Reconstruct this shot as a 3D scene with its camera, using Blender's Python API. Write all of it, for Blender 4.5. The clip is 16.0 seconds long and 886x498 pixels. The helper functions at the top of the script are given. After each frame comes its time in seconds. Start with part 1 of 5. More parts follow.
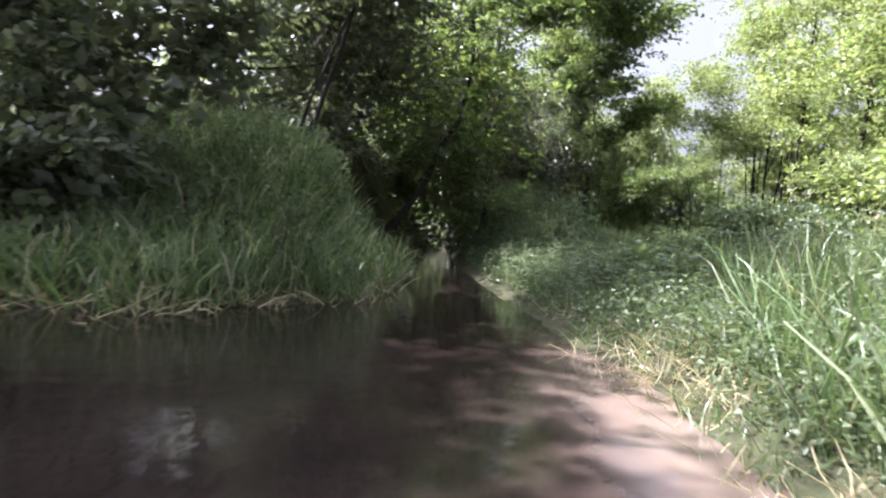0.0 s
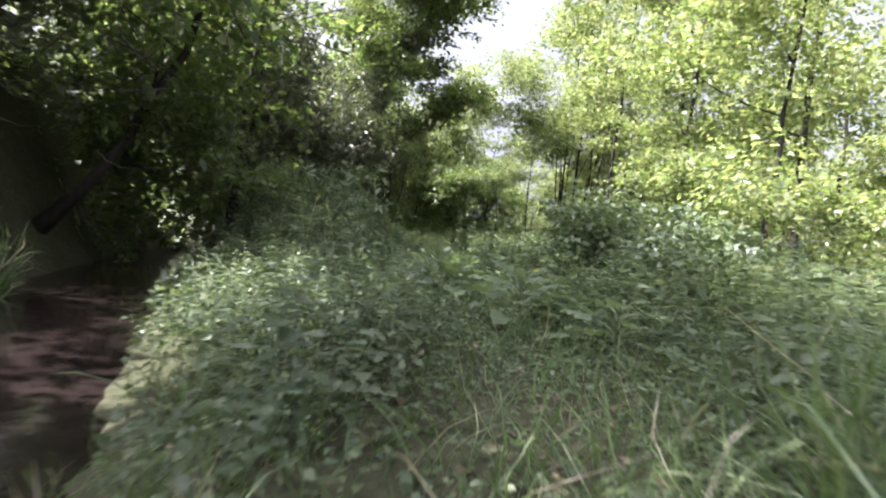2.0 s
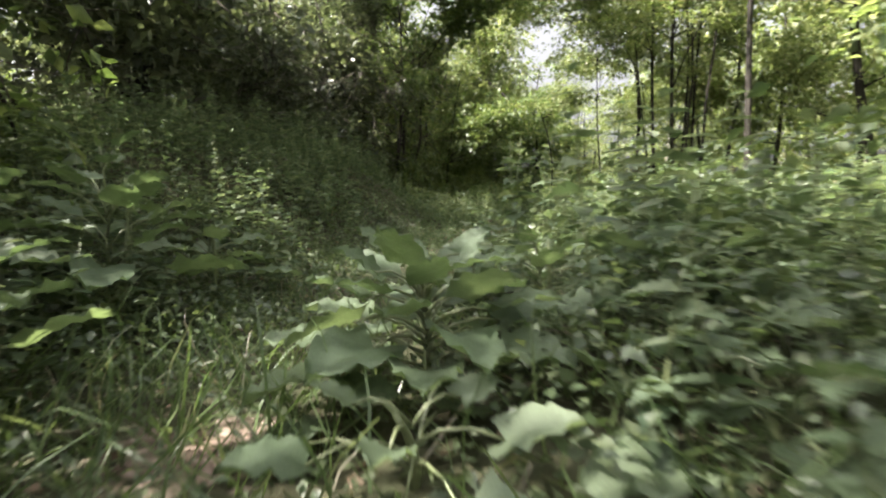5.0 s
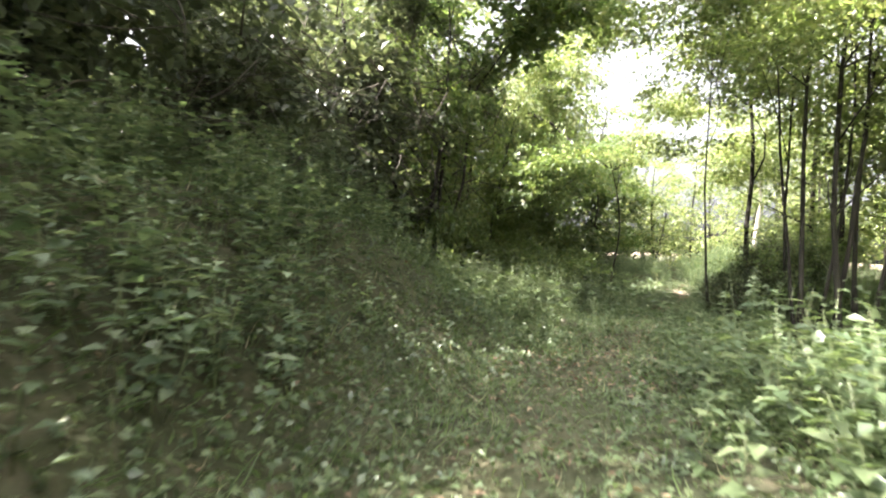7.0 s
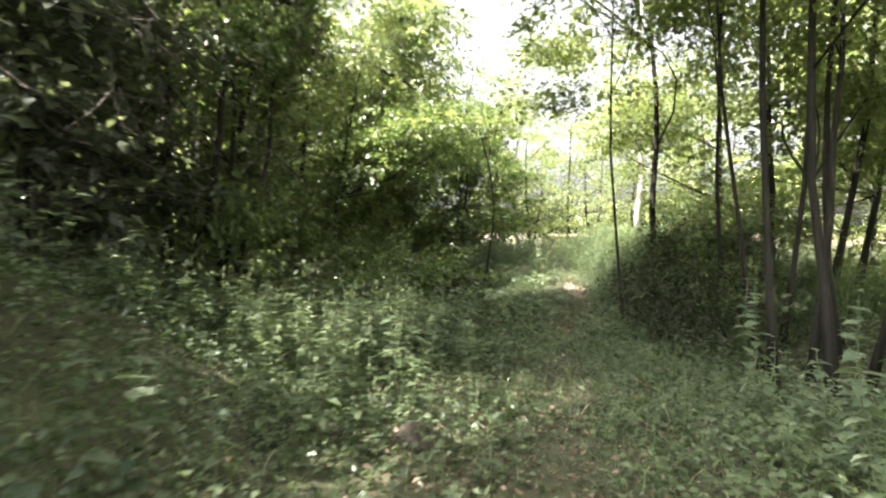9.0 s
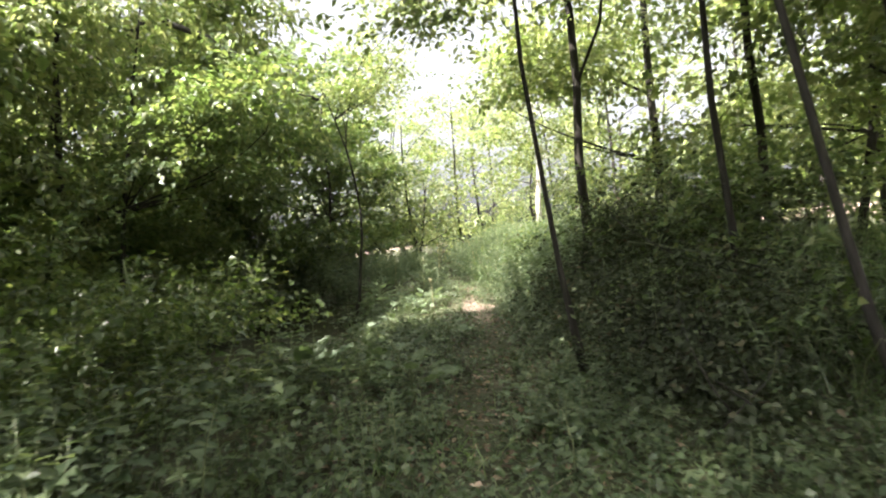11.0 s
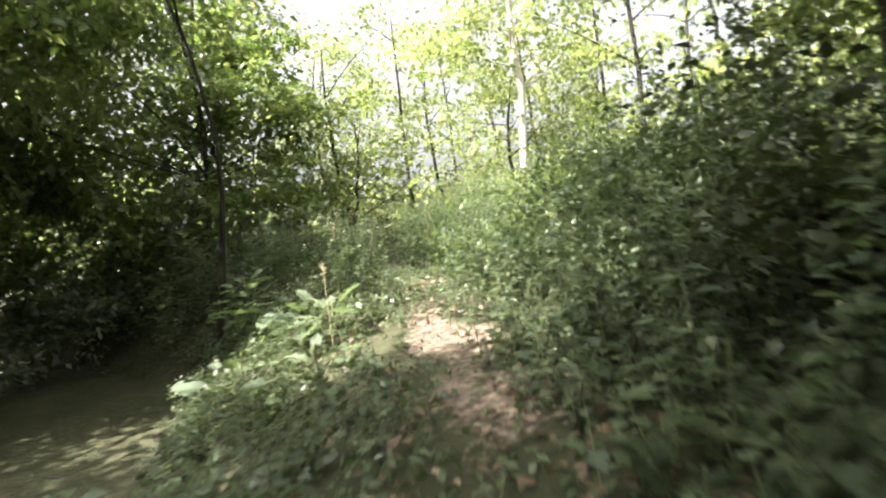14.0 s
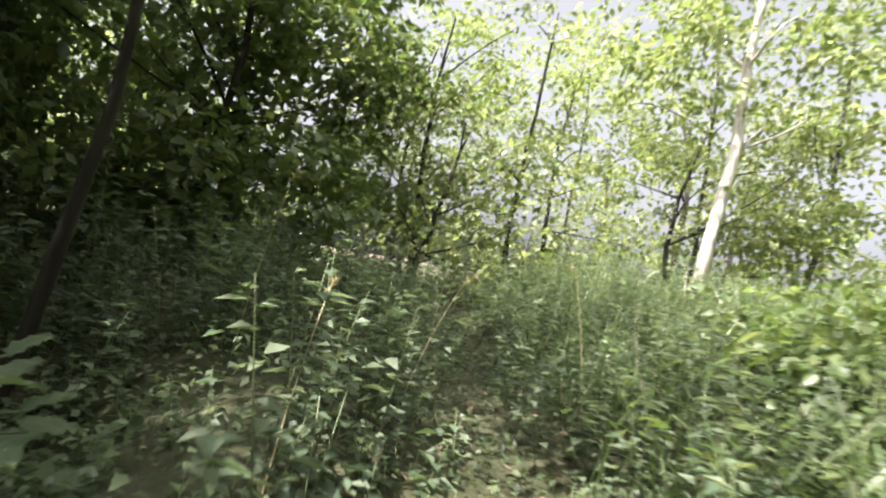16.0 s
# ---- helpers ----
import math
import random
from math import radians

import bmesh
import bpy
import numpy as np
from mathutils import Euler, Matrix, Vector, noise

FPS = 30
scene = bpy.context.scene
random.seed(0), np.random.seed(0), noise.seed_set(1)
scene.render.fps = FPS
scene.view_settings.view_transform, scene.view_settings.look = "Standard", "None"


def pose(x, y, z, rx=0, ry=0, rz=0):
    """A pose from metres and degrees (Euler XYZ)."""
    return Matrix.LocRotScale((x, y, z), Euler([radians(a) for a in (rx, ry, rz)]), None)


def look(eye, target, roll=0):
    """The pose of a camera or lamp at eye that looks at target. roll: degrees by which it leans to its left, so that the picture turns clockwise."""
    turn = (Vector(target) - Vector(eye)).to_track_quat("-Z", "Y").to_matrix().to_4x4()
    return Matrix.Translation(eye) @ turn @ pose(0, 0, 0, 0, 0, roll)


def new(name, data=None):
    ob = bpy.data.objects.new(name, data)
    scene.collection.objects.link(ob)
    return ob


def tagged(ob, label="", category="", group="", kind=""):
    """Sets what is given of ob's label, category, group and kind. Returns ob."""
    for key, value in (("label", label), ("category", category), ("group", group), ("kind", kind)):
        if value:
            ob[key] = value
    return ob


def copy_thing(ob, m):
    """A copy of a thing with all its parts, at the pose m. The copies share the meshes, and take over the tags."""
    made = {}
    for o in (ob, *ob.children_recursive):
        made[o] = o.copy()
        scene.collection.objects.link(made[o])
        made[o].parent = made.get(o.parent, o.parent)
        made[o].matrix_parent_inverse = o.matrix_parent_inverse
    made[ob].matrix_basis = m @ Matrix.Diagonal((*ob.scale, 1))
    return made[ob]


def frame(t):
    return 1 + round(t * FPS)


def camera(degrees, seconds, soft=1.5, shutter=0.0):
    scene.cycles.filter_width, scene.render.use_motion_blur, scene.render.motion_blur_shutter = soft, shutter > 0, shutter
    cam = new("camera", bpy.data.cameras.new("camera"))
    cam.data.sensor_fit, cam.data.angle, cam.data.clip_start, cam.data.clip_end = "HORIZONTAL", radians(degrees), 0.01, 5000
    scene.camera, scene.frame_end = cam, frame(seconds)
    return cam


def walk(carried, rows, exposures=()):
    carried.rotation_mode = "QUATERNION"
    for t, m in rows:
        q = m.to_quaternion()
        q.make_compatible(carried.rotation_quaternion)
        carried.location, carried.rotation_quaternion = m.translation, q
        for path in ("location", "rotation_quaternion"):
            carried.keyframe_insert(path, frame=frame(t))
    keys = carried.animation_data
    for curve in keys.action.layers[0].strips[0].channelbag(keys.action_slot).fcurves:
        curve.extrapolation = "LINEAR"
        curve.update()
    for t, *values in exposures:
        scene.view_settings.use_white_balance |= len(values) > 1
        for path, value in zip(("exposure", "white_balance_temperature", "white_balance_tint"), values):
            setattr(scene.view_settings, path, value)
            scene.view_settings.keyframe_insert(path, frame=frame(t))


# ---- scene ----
cam = camera(73.6, 16.0, soft=2.1, shutter=0.36)
PATH = [
    (0.0, (0.000, 0.000, 0.680), (0.010, 4.998, 0.532), 4.00),
    (0.5, (0.131, 0.870, 0.663), (0.454, 5.858, 0.546), 3.50),
    (1.0, (0.329, 1.741, 0.711), (1.053, 6.688, 0.667), 6.40),
    (1.5, (0.797, 2.642, 0.747), (1.955, 7.506, 0.771), -0.22),
    (2.0, (1.149, 3.681, 0.741), (2.730, 8.424, 0.737), 6.13),
    (2.5, (1.655, 4.622, 0.809), (3.387, 9.312, 0.904), -0.16),
    (3.0, (2.033, 5.533, 0.858), (3.871, 10.179, 1.058), 1.65),
    (3.5, (2.411, 6.444, 0.888), (4.245, 11.094, 1.009), 1.84),
    (4.0, (2.764, 7.343, 0.855), (4.420, 12.060, 0.770), -2.86),
    (4.5, (2.973, 8.184, 0.885), (4.408, 12.971, 0.739), -4.58),
    (5.0, (3.067, 9.082, 0.825), (4.239, 13.931, 0.493), -1.82),
    (7.5, (4.100, 13.723, 1.414), (5.046, 18.632, 1.507), 3.68),
    (8.0, (4.431, 14.570, 1.494), (5.622, 19.425, 1.582), 2.60),
    (8.5, (4.826, 15.448, 1.498), (6.350, 20.210, 1.492), 2.46),
    (9.0, (5.375, 16.257, 1.504), (7.293, 20.874, 1.445), 0.27),
    (9.5, (5.932, 17.065, 1.493), (8.141, 21.549, 1.356), -1.21),
    (10.0, (6.587, 17.968, 1.486), (9.091, 22.295, 1.400), -2.41),
    (12.5, (8.629, 21.158, 1.134), (11.385, 25.329, 1.196), -12.00),
    (13.0, (9.223, 21.916, 1.094), (11.985, 26.081, 0.940), -14.71),
    (13.5, (9.825, 22.710, 1.058), (12.618, 26.845, 0.734), -13.64),
    (14.0, (10.392, 23.467, 1.117), (13.364, 27.486, 1.006), -8.11),
    (14.5, (10.918, 24.353, 1.158), (13.929, 28.344, 1.081), 2.60),
    (15.0, (11.457, 25.204, 1.271), (14.452, 29.204, 1.427), 7.60),
    (15.5, (11.857, 26.027, 1.384), (14.591, 30.191, 1.817), 10.73),
    (16.0, (12.243, 26.843, 1.397), (14.786, 31.140, 1.659), 11.84),
]
walk(cam, [(t, look(eye, target, roll)) for t, eye, target, roll in PATH],
     [(0, 2.15, 5700, 20), (1.5, 2.25, 5800, 20), (3, 2.33, 6100, 16), (4, 2.32, 6300, 14), (5, 2.22, 6450, 12), (6, 2.75, 6500, 13), (7.5, 3.12, 6350, 13), (8.5, 2.98, 6350, 13), (9.5, 2.74, 6350, 13), (10, 2.64, 6350, 13),
      (12.5, 2.58, 6350, 12), (13.5, 2.62, 6350, 12), (14.2, 2.42, 6400, 13), (15, 2.06, 6300, 14), (16, 2.05, 6250, 14)])

# ---- light ----
SUN_TURN, SUN_HEIGHT = -92.0, 54.0  # degrees clockwise from +y, degrees above the horizon
world = bpy.data.worlds.new("sky")
scene.world = world
world.use_nodes = True
sky = world.node_tree.nodes.new("ShaderNodeTexSky")
sky.sky_type, sky.sun_disc = "NISHITA", False
sky.air_density, sky.dust_density, sky.ozone_density = 0.5, 10.0, 0.5
sky.sun_elevation, sky.sun_rotation = radians(SUN_HEIGHT), radians(SUN_TURN)
back = world.node_tree.nodes["Background"]
back.inputs["Strength"].default_value = 0.112
haze = world.node_tree.nodes.new("ShaderNodeHueSaturation")
haze.inputs["Saturation"].default_value, haze.inputs["Value"].default_value = 0.12, 1.16
world.node_tree.links.new(sky.outputs["Color"], haze.inputs["Color"])
world.node_tree.links.new(haze.outputs["Color"], back.inputs["Color"])
sun_data = bpy.data.lights.new("sun", "SUN")
sun_data.energy, sun_data.angle, sun_data.color = 5.0, radians(0.53), (1.0, 0.94, 0.84)
sun = new("sun", sun_data)
sun_from = Vector((math.sin(radians(SUN_TURN)) * math.cos(radians(SUN_HEIGHT)), math.cos(radians(SUN_TURN)) * math.cos(radians(SUN_HEIGHT)), math.sin(radians(SUN_HEIGHT))))
sun.matrix_world = look(sun_from * 60, (0, 0, 0))


# ---- materials ----
def material(name):
    m = bpy.data.materials.new(name)
    m.use_nodes = True
    tree_nodes = m.node_tree.nodes
    tree_nodes.clear()
    return m, tree_nodes, m.node_tree.links


def ramp(nodes, stops):
    r = nodes.new("ShaderNodeValToRGB")
    r.color_ramp.elements[0].position, r.color_ramp.elements[0].color = stops[0][0], (*stops[0][1], 1)
    r.color_ramp.elements[1].position, r.color_ramp.elements[1].color = stops[-1][0], (*stops[-1][1], 1)
    for at, colour in stops[1:-1]:
        e = r.color_ramp.elements.new(at)
        e.color = (*colour, 1)
    return r


def leaf_material(name, stops, through_share=0.4, gloss=0.38, per_object=False, veins=0.0):
    """Thin leaf: diffuse and translucent, with a waxy gloss; colour varies leaf by leaf."""
    m, n, l = material(name)
    pick = n.new("ShaderNodeObjectInfo" if per_object else "ShaderNodeNewGeometry")
    r = ramp(n, stops)
    l.new(pick.outputs["Random" if per_object else "Random Per Island"], r.inputs["Fac"])
    place = n.new("ShaderNodeTexCoord")
    fine = n.new("ShaderNodeTexNoise")
    fine.inputs["Scale"].default_value = 38.0
    wide = n.new("ShaderNodeTexNoise")
    wide.inputs["Scale"].default_value = 0.9
    for tex in (fine, wide):
        l.new(place.outputs["Object"], tex.inputs["Vector"])
    vary = n.new("ShaderNodeMath")
    vary.operation = "MULTIPLY_ADD"
    l.new(fine.outputs["Fac"], vary.inputs[0])
    vary.inputs[1].default_value, vary.inputs[2].default_value = 0.7, 0.2
    vary2 = n.new("ShaderNodeMath")
    vary2.operation = "MULTIPLY_ADD"
    l.new(wide.outputs["Fac"], vary2.inputs[0])
    vary2.inputs[1].default_value = 0.9
    l.new(vary.outputs[0], vary2.inputs[2])
    hue = n.new("ShaderNodeHueSaturation")
    l.new(r.outputs["Color"], hue.inputs["Color"])
    l.new(vary2.outputs[0], hue.inputs["Value"])
    skin = n.new("ShaderNodeBsdfPrincipled")
    skin.inputs["Roughness"].default_value = gloss
    skin.inputs["Specular IOR Level"].default_value = 0.55
    l.new(hue.outputs["Color"], skin.inputs["Base Color"])
    warm = n.new("ShaderNodeMix")
    warm.data_type, warm.blend_type = "RGBA", "MULTIPLY"
    warm.inputs[0].default_value = 1.0
    l.new(hue.outputs["Color"], warm.inputs[6])
    warm.inputs[7].default_value = (1.9, 1.95, 1.15, 1)
    glow = n.new("ShaderNodeBsdfTranslucent")
    l.new(warm.outputs[2], glow.inputs["Color"])
    mix = n.new("ShaderNodeMixShader")
    mix.inputs[0].default_value = through_share
    l.new(skin.outputs[0], mix.inputs[1])
    l.new(glow.outputs[0], mix.inputs[2])
    out = n.new("ShaderNodeOutputMaterial")
    l.new(mix.outputs[0], out.inputs["Surface"])
    if veins:
        wave = n.new("ShaderNodeTexNoise")
        wave.inputs["Scale"].default_value = 60.0
        bump = n.new("ShaderNodeBump")
        bump.inputs["Strength"].default_value, bump.inputs["Distance"].default_value = veins, 0.01
        l.new(place.outputs["Object"], wave.inputs["Vector"])
        l.new(wave.outputs["Fac"], bump.inputs["Height"])
        l.new(bump.outputs[0], skin.inputs["Normal"])
    return m


def rough_material(name, stops, scale, rough=0.9, bump=0.5, depth=0.02, stretch=(1, 1, 1), spec=0.3):
    """Grain at two scales with relief: bark, earth, stone."""
    m, n, l = material(name)
    place = n.new("ShaderNodeTexCoord")
    grow = n.new("ShaderNodeMapping")
    grow.inputs["Scale"].default_value = stretch
    l.new(place.outputs["Object"], grow.inputs["Vector"])
    fine = n.new("ShaderNodeTexNoise")
    fine.inputs["Scale"].default_value, fine.inputs["Detail"].default_value = scale, 8
    wide = n.new("ShaderNodeTexNoise")
    wide.inputs["Scale"].default_value, wide.inputs["Detail"].default_value = scale * 0.12, 4
    for tex in (fine, wide):
        l.new(grow.outputs[0], tex.inputs["Vector"])
    both = n.new("ShaderNodeMath")
    both.operation = "MULTIPLY_ADD"
    l.new(fine.outputs["Fac"], both.inputs[0])
    both.inputs[1].default_value = 0.6
    half = n.new("ShaderNodeMath")
    half.operation = "MULTIPLY"
    l.new(wide.outputs["Fac"], half.inputs[0])
    half.inputs[1].default_value = 0.4
    l.new(half.outputs[0], both.inputs[2])
    r = ramp(n, stops)
    l.new(both.outputs[0], r.inputs["Fac"])
    skin = n.new("ShaderNodeBsdfPrincipled")
    skin.inputs["Roughness"].default_value = rough
    skin.inputs["Specular IOR Level"].default_value = spec
    l.new(r.outputs["Color"], skin.inputs["Base Color"])
    b = n.new("ShaderNodeBump")
    b.inputs["Strength"].default_value, b.inputs["Distance"].default_value = bump, depth
    l.new(fine.outputs["Fac"], b.inputs["Height"])
    l.new(b.outputs[0], skin.inputs["Normal"])
    out = n.new("ShaderNodeOutputMaterial")
    l.new(skin.outputs[0], out.inputs["Surface"])
    return m


def water_material():
    """Murky brown stream water with a smooth, faintly rippled skin, painted paler on the sunlit shallows."""
    m, n, l = material("muddy_water")
    place = n.new("ShaderNodeTexCoord")
    silt = n.new("ShaderNodeTexNoise")
    silt.inputs["Scale"].default_value, silt.inputs["Detail"].default_value = 1.3, 5
    r = ramp(n, [(0.3, (0.009, 0.0065, 0.006)), (0.7, (0.022, 0.016, 0.014))])
    l.new(place.outputs["Object"], silt.inputs["Vector"])
    l.new(silt.outputs["Fac"], r.inputs["Fac"])
    ripple = n.new("ShaderNodeTexNoise")
    ripple.inputs["Scale"].default_value, ripple.inputs["Detail"].default_value = 7.0, 3
    l.new(place.outputs["Object"], ripple.inputs["Vector"])
    b = n.new("ShaderNodeBump")
    b.inputs["Strength"].default_value, b.inputs["Distance"].default_value = 0.10, 0.03
    l.new(ripple.outputs["Fac"], b.inputs["Height"])
    skin = n.new("ShaderNodeBsdfPrincipled")
    skin.inputs["Roughness"].default_value, skin.inputs["IOR"].default_value = 0.06, 1.33
    # Pale silt colour of the shallows, with the sun on them painted in.
    sunlit_shoal = n.new("ShaderNodeAttribute")
    sunlit_shoal.attribute_name = "sunlit_shoal"
    mix = n.new("ShaderNodeMix")
    mix.data_type = "RGBA"
    l.new(sunlit_shoal.outputs["Fac"], mix.inputs[0])
    l.new(r.outputs["Color"], mix.inputs[6])
    mix.inputs[7].default_value = (0.17, 0.125, 0.105, 1)
    l.new(mix.outputs[2], skin.inputs["Base Color"])
    l.new(b.outputs[0], skin.inputs["Normal"])
    out = n.new("ShaderNodeOutputMaterial")
    l.new(skin.outputs[0], out.inputs["Surface"])
    return m


# Tree leaf in three tones: shade, half light and sun are put into the colour.
LEAF_SHADE = leaf_material("shaded_leaf", [(0, (0.052, 0.064, 0.042)), (0.6, (0.088, 0.106, 0.066)), (1, (0.148, 0.160, 0.110))], 0.34)
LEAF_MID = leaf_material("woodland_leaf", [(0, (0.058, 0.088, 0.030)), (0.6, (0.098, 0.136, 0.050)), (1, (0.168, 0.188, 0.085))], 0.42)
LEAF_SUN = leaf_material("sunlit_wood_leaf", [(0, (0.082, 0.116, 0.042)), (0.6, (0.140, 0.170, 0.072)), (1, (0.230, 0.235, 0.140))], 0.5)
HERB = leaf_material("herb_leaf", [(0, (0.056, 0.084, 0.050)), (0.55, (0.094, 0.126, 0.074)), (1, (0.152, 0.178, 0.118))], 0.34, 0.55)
HERB_LEAF = leaf_material("nettle_leaf", [(0, (0.056, 0.086, 0.050)), (0.55, (0.094, 0.126, 0.074)), (1, (0.152, 0.178, 0.118))], 0.34, 0.42, True)
GRASS = leaf_material("grass_blade", [(0, (0.062, 0.098, 0.040)), (0.7, (0.112, 0.160, 0.064)), (0.93, (0.182, 0.200, 0.127)), (1, (0.364, 0.300, 0.271))], 0.35, 0.4)
STRAW = leaf_material("dead_grass", [(0, (0.24, 0.2, 0.12)), (1, (0.46, 0.4, 0.26))], 0.25, 0.5)
DOCK = leaf_material("burdock_leaf", [(0, (0.091, 0.130, 0.072)), (1, (0.139, 0.180, 0.107))], 0.35, 0.5, True, 0.35)
YELLOWED = leaf_material("yellowed_leaf", [(0, (0.28, 0.25, 0.06)), (1, (0.36, 0.3, 0.08))], 0.4, 0.5, True)
STEM = leaf_material("herb_stem", [(0, (0.10, 0.13, 0.059)), (1, (0.17, 0.19, 0.094))], 0.1, 0.5)
LITTER = leaf_material("leaf_litter", [(0, (0.07, 0.043, 0.026)), (0.6, (0.15, 0.097, 0.062)), (1, (0.3, 0.22, 0.16))], 0.1, 0.7)
BARK = rough_material("bark", [(0.3, (0.012, 0.01, 0.008)), (0.55, (0.027, 0.023, 0.018)), (0.75, (0.062, 0.053, 0.043))], 14, 0.9, 0.8, 0.02, (1, 1, 0.25))
BARK_PALE = rough_material("pale_bark", [(0.3, (0.16, 0.13, 0.10)), (0.5, (0.42, 0.39, 0.34)), (0.75, (0.6, 0.57, 0.5))], 9, 0.85, 0.5, 0.01, (1, 1, 0.5))
STONE = rough_material("stone", [(0.3, (0.03, 0.03, 0.018)), (0.5, (0.075, 0.06, 0.045)), (0.72, (0.15, 0.12, 0.09))], 9, 0.85, 0.9, 0.03)
# Darker copy of HERB: the shade low among the plants is put into its colour.
SHADE_HERB = leaf_material("shade_herb_leaf", [(0, (0.042, 0.064, 0.030)), (0.55, (0.070, 0.098, 0.046)), (1, (0.116, 0.142, 0.074))], 0.32, 0.45)
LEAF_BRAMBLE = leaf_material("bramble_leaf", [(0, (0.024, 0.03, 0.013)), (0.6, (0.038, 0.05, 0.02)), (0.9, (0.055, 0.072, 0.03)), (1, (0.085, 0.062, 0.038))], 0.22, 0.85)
TWIG = rough_material("dead_twig", [(0.3, (0.03, 0.025, 0.02)), (0.55, (0.085, 0.072, 0.06)), (0.75, (0.19, 0.17, 0.145))], 20, 0.9, 0.4, 0.005)
WATER = water_material()


def ground_material():
    """Dark woodland soil, paler silt where it is trodden bare and where sun is painted on it."""
    m = rough_material("woodland_soil", [(0.3, (0.026, 0.032, 0.013)), (0.5, (0.044, 0.046, 0.022)), (0.72, (0.085, 0.072, 0.045))], 16, 0.95, 0.9, 0.03)
    n, l = m.node_tree.nodes, m.node_tree.links
    skin = [x for x in n if x.type == "BSDF_PRINCIPLED"][0]
    soil = skin.inputs["Base Color"].links[0].from_socket
    worn_or_sunny = n.new("ShaderNodeAttribute")
    worn_or_sunny.attribute_name = "wear_and_sun"
    place = n.new("ShaderNodeTexCoord")
    crumbs = n.new("ShaderNodeTexNoise")
    crumbs.inputs["Scale"].default_value, crumbs.inputs["Detail"].default_value = 26, 6
    l.new(place.outputs["Object"], crumbs.inputs["Vector"])
    r = ramp(n, [(0.35, (0.09, 0.06, 0.045)), (0.55, (0.19, 0.14, 0.108)), (0.72, (0.32, 0.255, 0.205))])
    l.new(crumbs.outputs["Fac"], r.inputs["Fac"])
    edge = n.new("ShaderNodeMath")
    edge.operation = "MULTIPLY_ADD"
    l.new(crumbs.outputs["Fac"], edge.inputs[0])
    edge.inputs[1].default_value = 1.6
    l.new(worn_or_sunny.outputs["Fac"], edge.inputs[2])
    cut = n.new("ShaderNodeMapRange")
    cut.inputs["From Min"].default_value, cut.inputs["From Max"].default_value = 1.15, 1.55
    l.new(edge.outputs[0], cut.inputs["Value"])
    mix = n.new("ShaderNodeMix")
    mix.data_type = "RGBA"
    l.new(cut.outputs["Result"], mix.inputs[0])
    l.new(soil, mix.inputs[6])
    l.new(r.outputs["Color"], mix.inputs[7])
    l.new(mix.outputs[2], skin.inputs["Base Color"])
    return m


GROUND = ground_material()


# ---- the lie of the land ----
def smooth(v, a, b):
    k = np.clip((v - a) / (b - a), 0, 1)
    return k * k * (3 - 2 * k)


def to_line(x, y, line):
    """Distance to a polyline with a half-width at each point, less that half-width."""
    best = np.full(np.shape(x), 1e9)
    for (ax, ay, aw), (bx, by, bw) in zip(line, line[1:]):
        dx, dy = bx - ax, by - ay
        k = np.clip(((x - ax) * dx + (y - ay) * dy) / (dx * dx + dy * dy), 0, 1)
        best = np.minimum(best, np.hypot(x - ax - k * dx, y - ay - k * dy) - (aw + k * (bw - aw)))
    return best


POOL = [(-3.6, 0.9, 2.9), (-2.6, 0.9, 3.0)]
NARROWS = [(-0.9, -0.5, 2.0), (-0.6, 3.0, 1.7), (0.1, 5.4, 0.72), (0.0, 8, 0.6), (-0.3, 12, 0.7), (-0.4, 18, 0.8), (1, 22.5, 0.8), (4.4, 27.2, 0.8), (7.4, 25.9, 1.0), (9.2, 26.7, 1.5), (10.5, 29.6, 1.25), (10.3, 32.6, 1.0), (8.4, 36.5, 0.9), (5, 60, 0.9)]
TRAIL = [(1.9, 4.6, 0), (2.6, 6.3, 0), (3.0, 9.1, 0), (2.98, 11.0, 0), (3.7, 13.4, 0), (5.2, 16.3, 0), (6.8, 18.4, 0), (8.7, 21.2, 0), (10.7, 23.6, 0), (11.8, 25.4, 0), (13.0, 27.4, 0), (15.2, 31.4, 0), (19.5, 40, 0)]


WAY = [(eye[0], eye[1], 0) for t, eye, target, roll in PATH]


def rumple(x, y):
    return (np.sin(1.7 * x + 0.6 * y) * np.sin(1.3 * y - 0.5 * x + 1) * 0.5 + np.sin(3.9 * x + 2) * np.sin(4.3 * y + x) * 0.25 + np.sin(9.1 * x - 2 * y) * np.sin(8.3 * y + 3 * x) * 0.12)


def creek(x, y):
    return np.minimum(to_line(x, y, POOL), to_line(x, y, NARROWS)) + 0.10 * rumple(1.6 * x, 1.6 * y) + 0.09 * rumple(3.7 * x + 1, 3.5 * y)


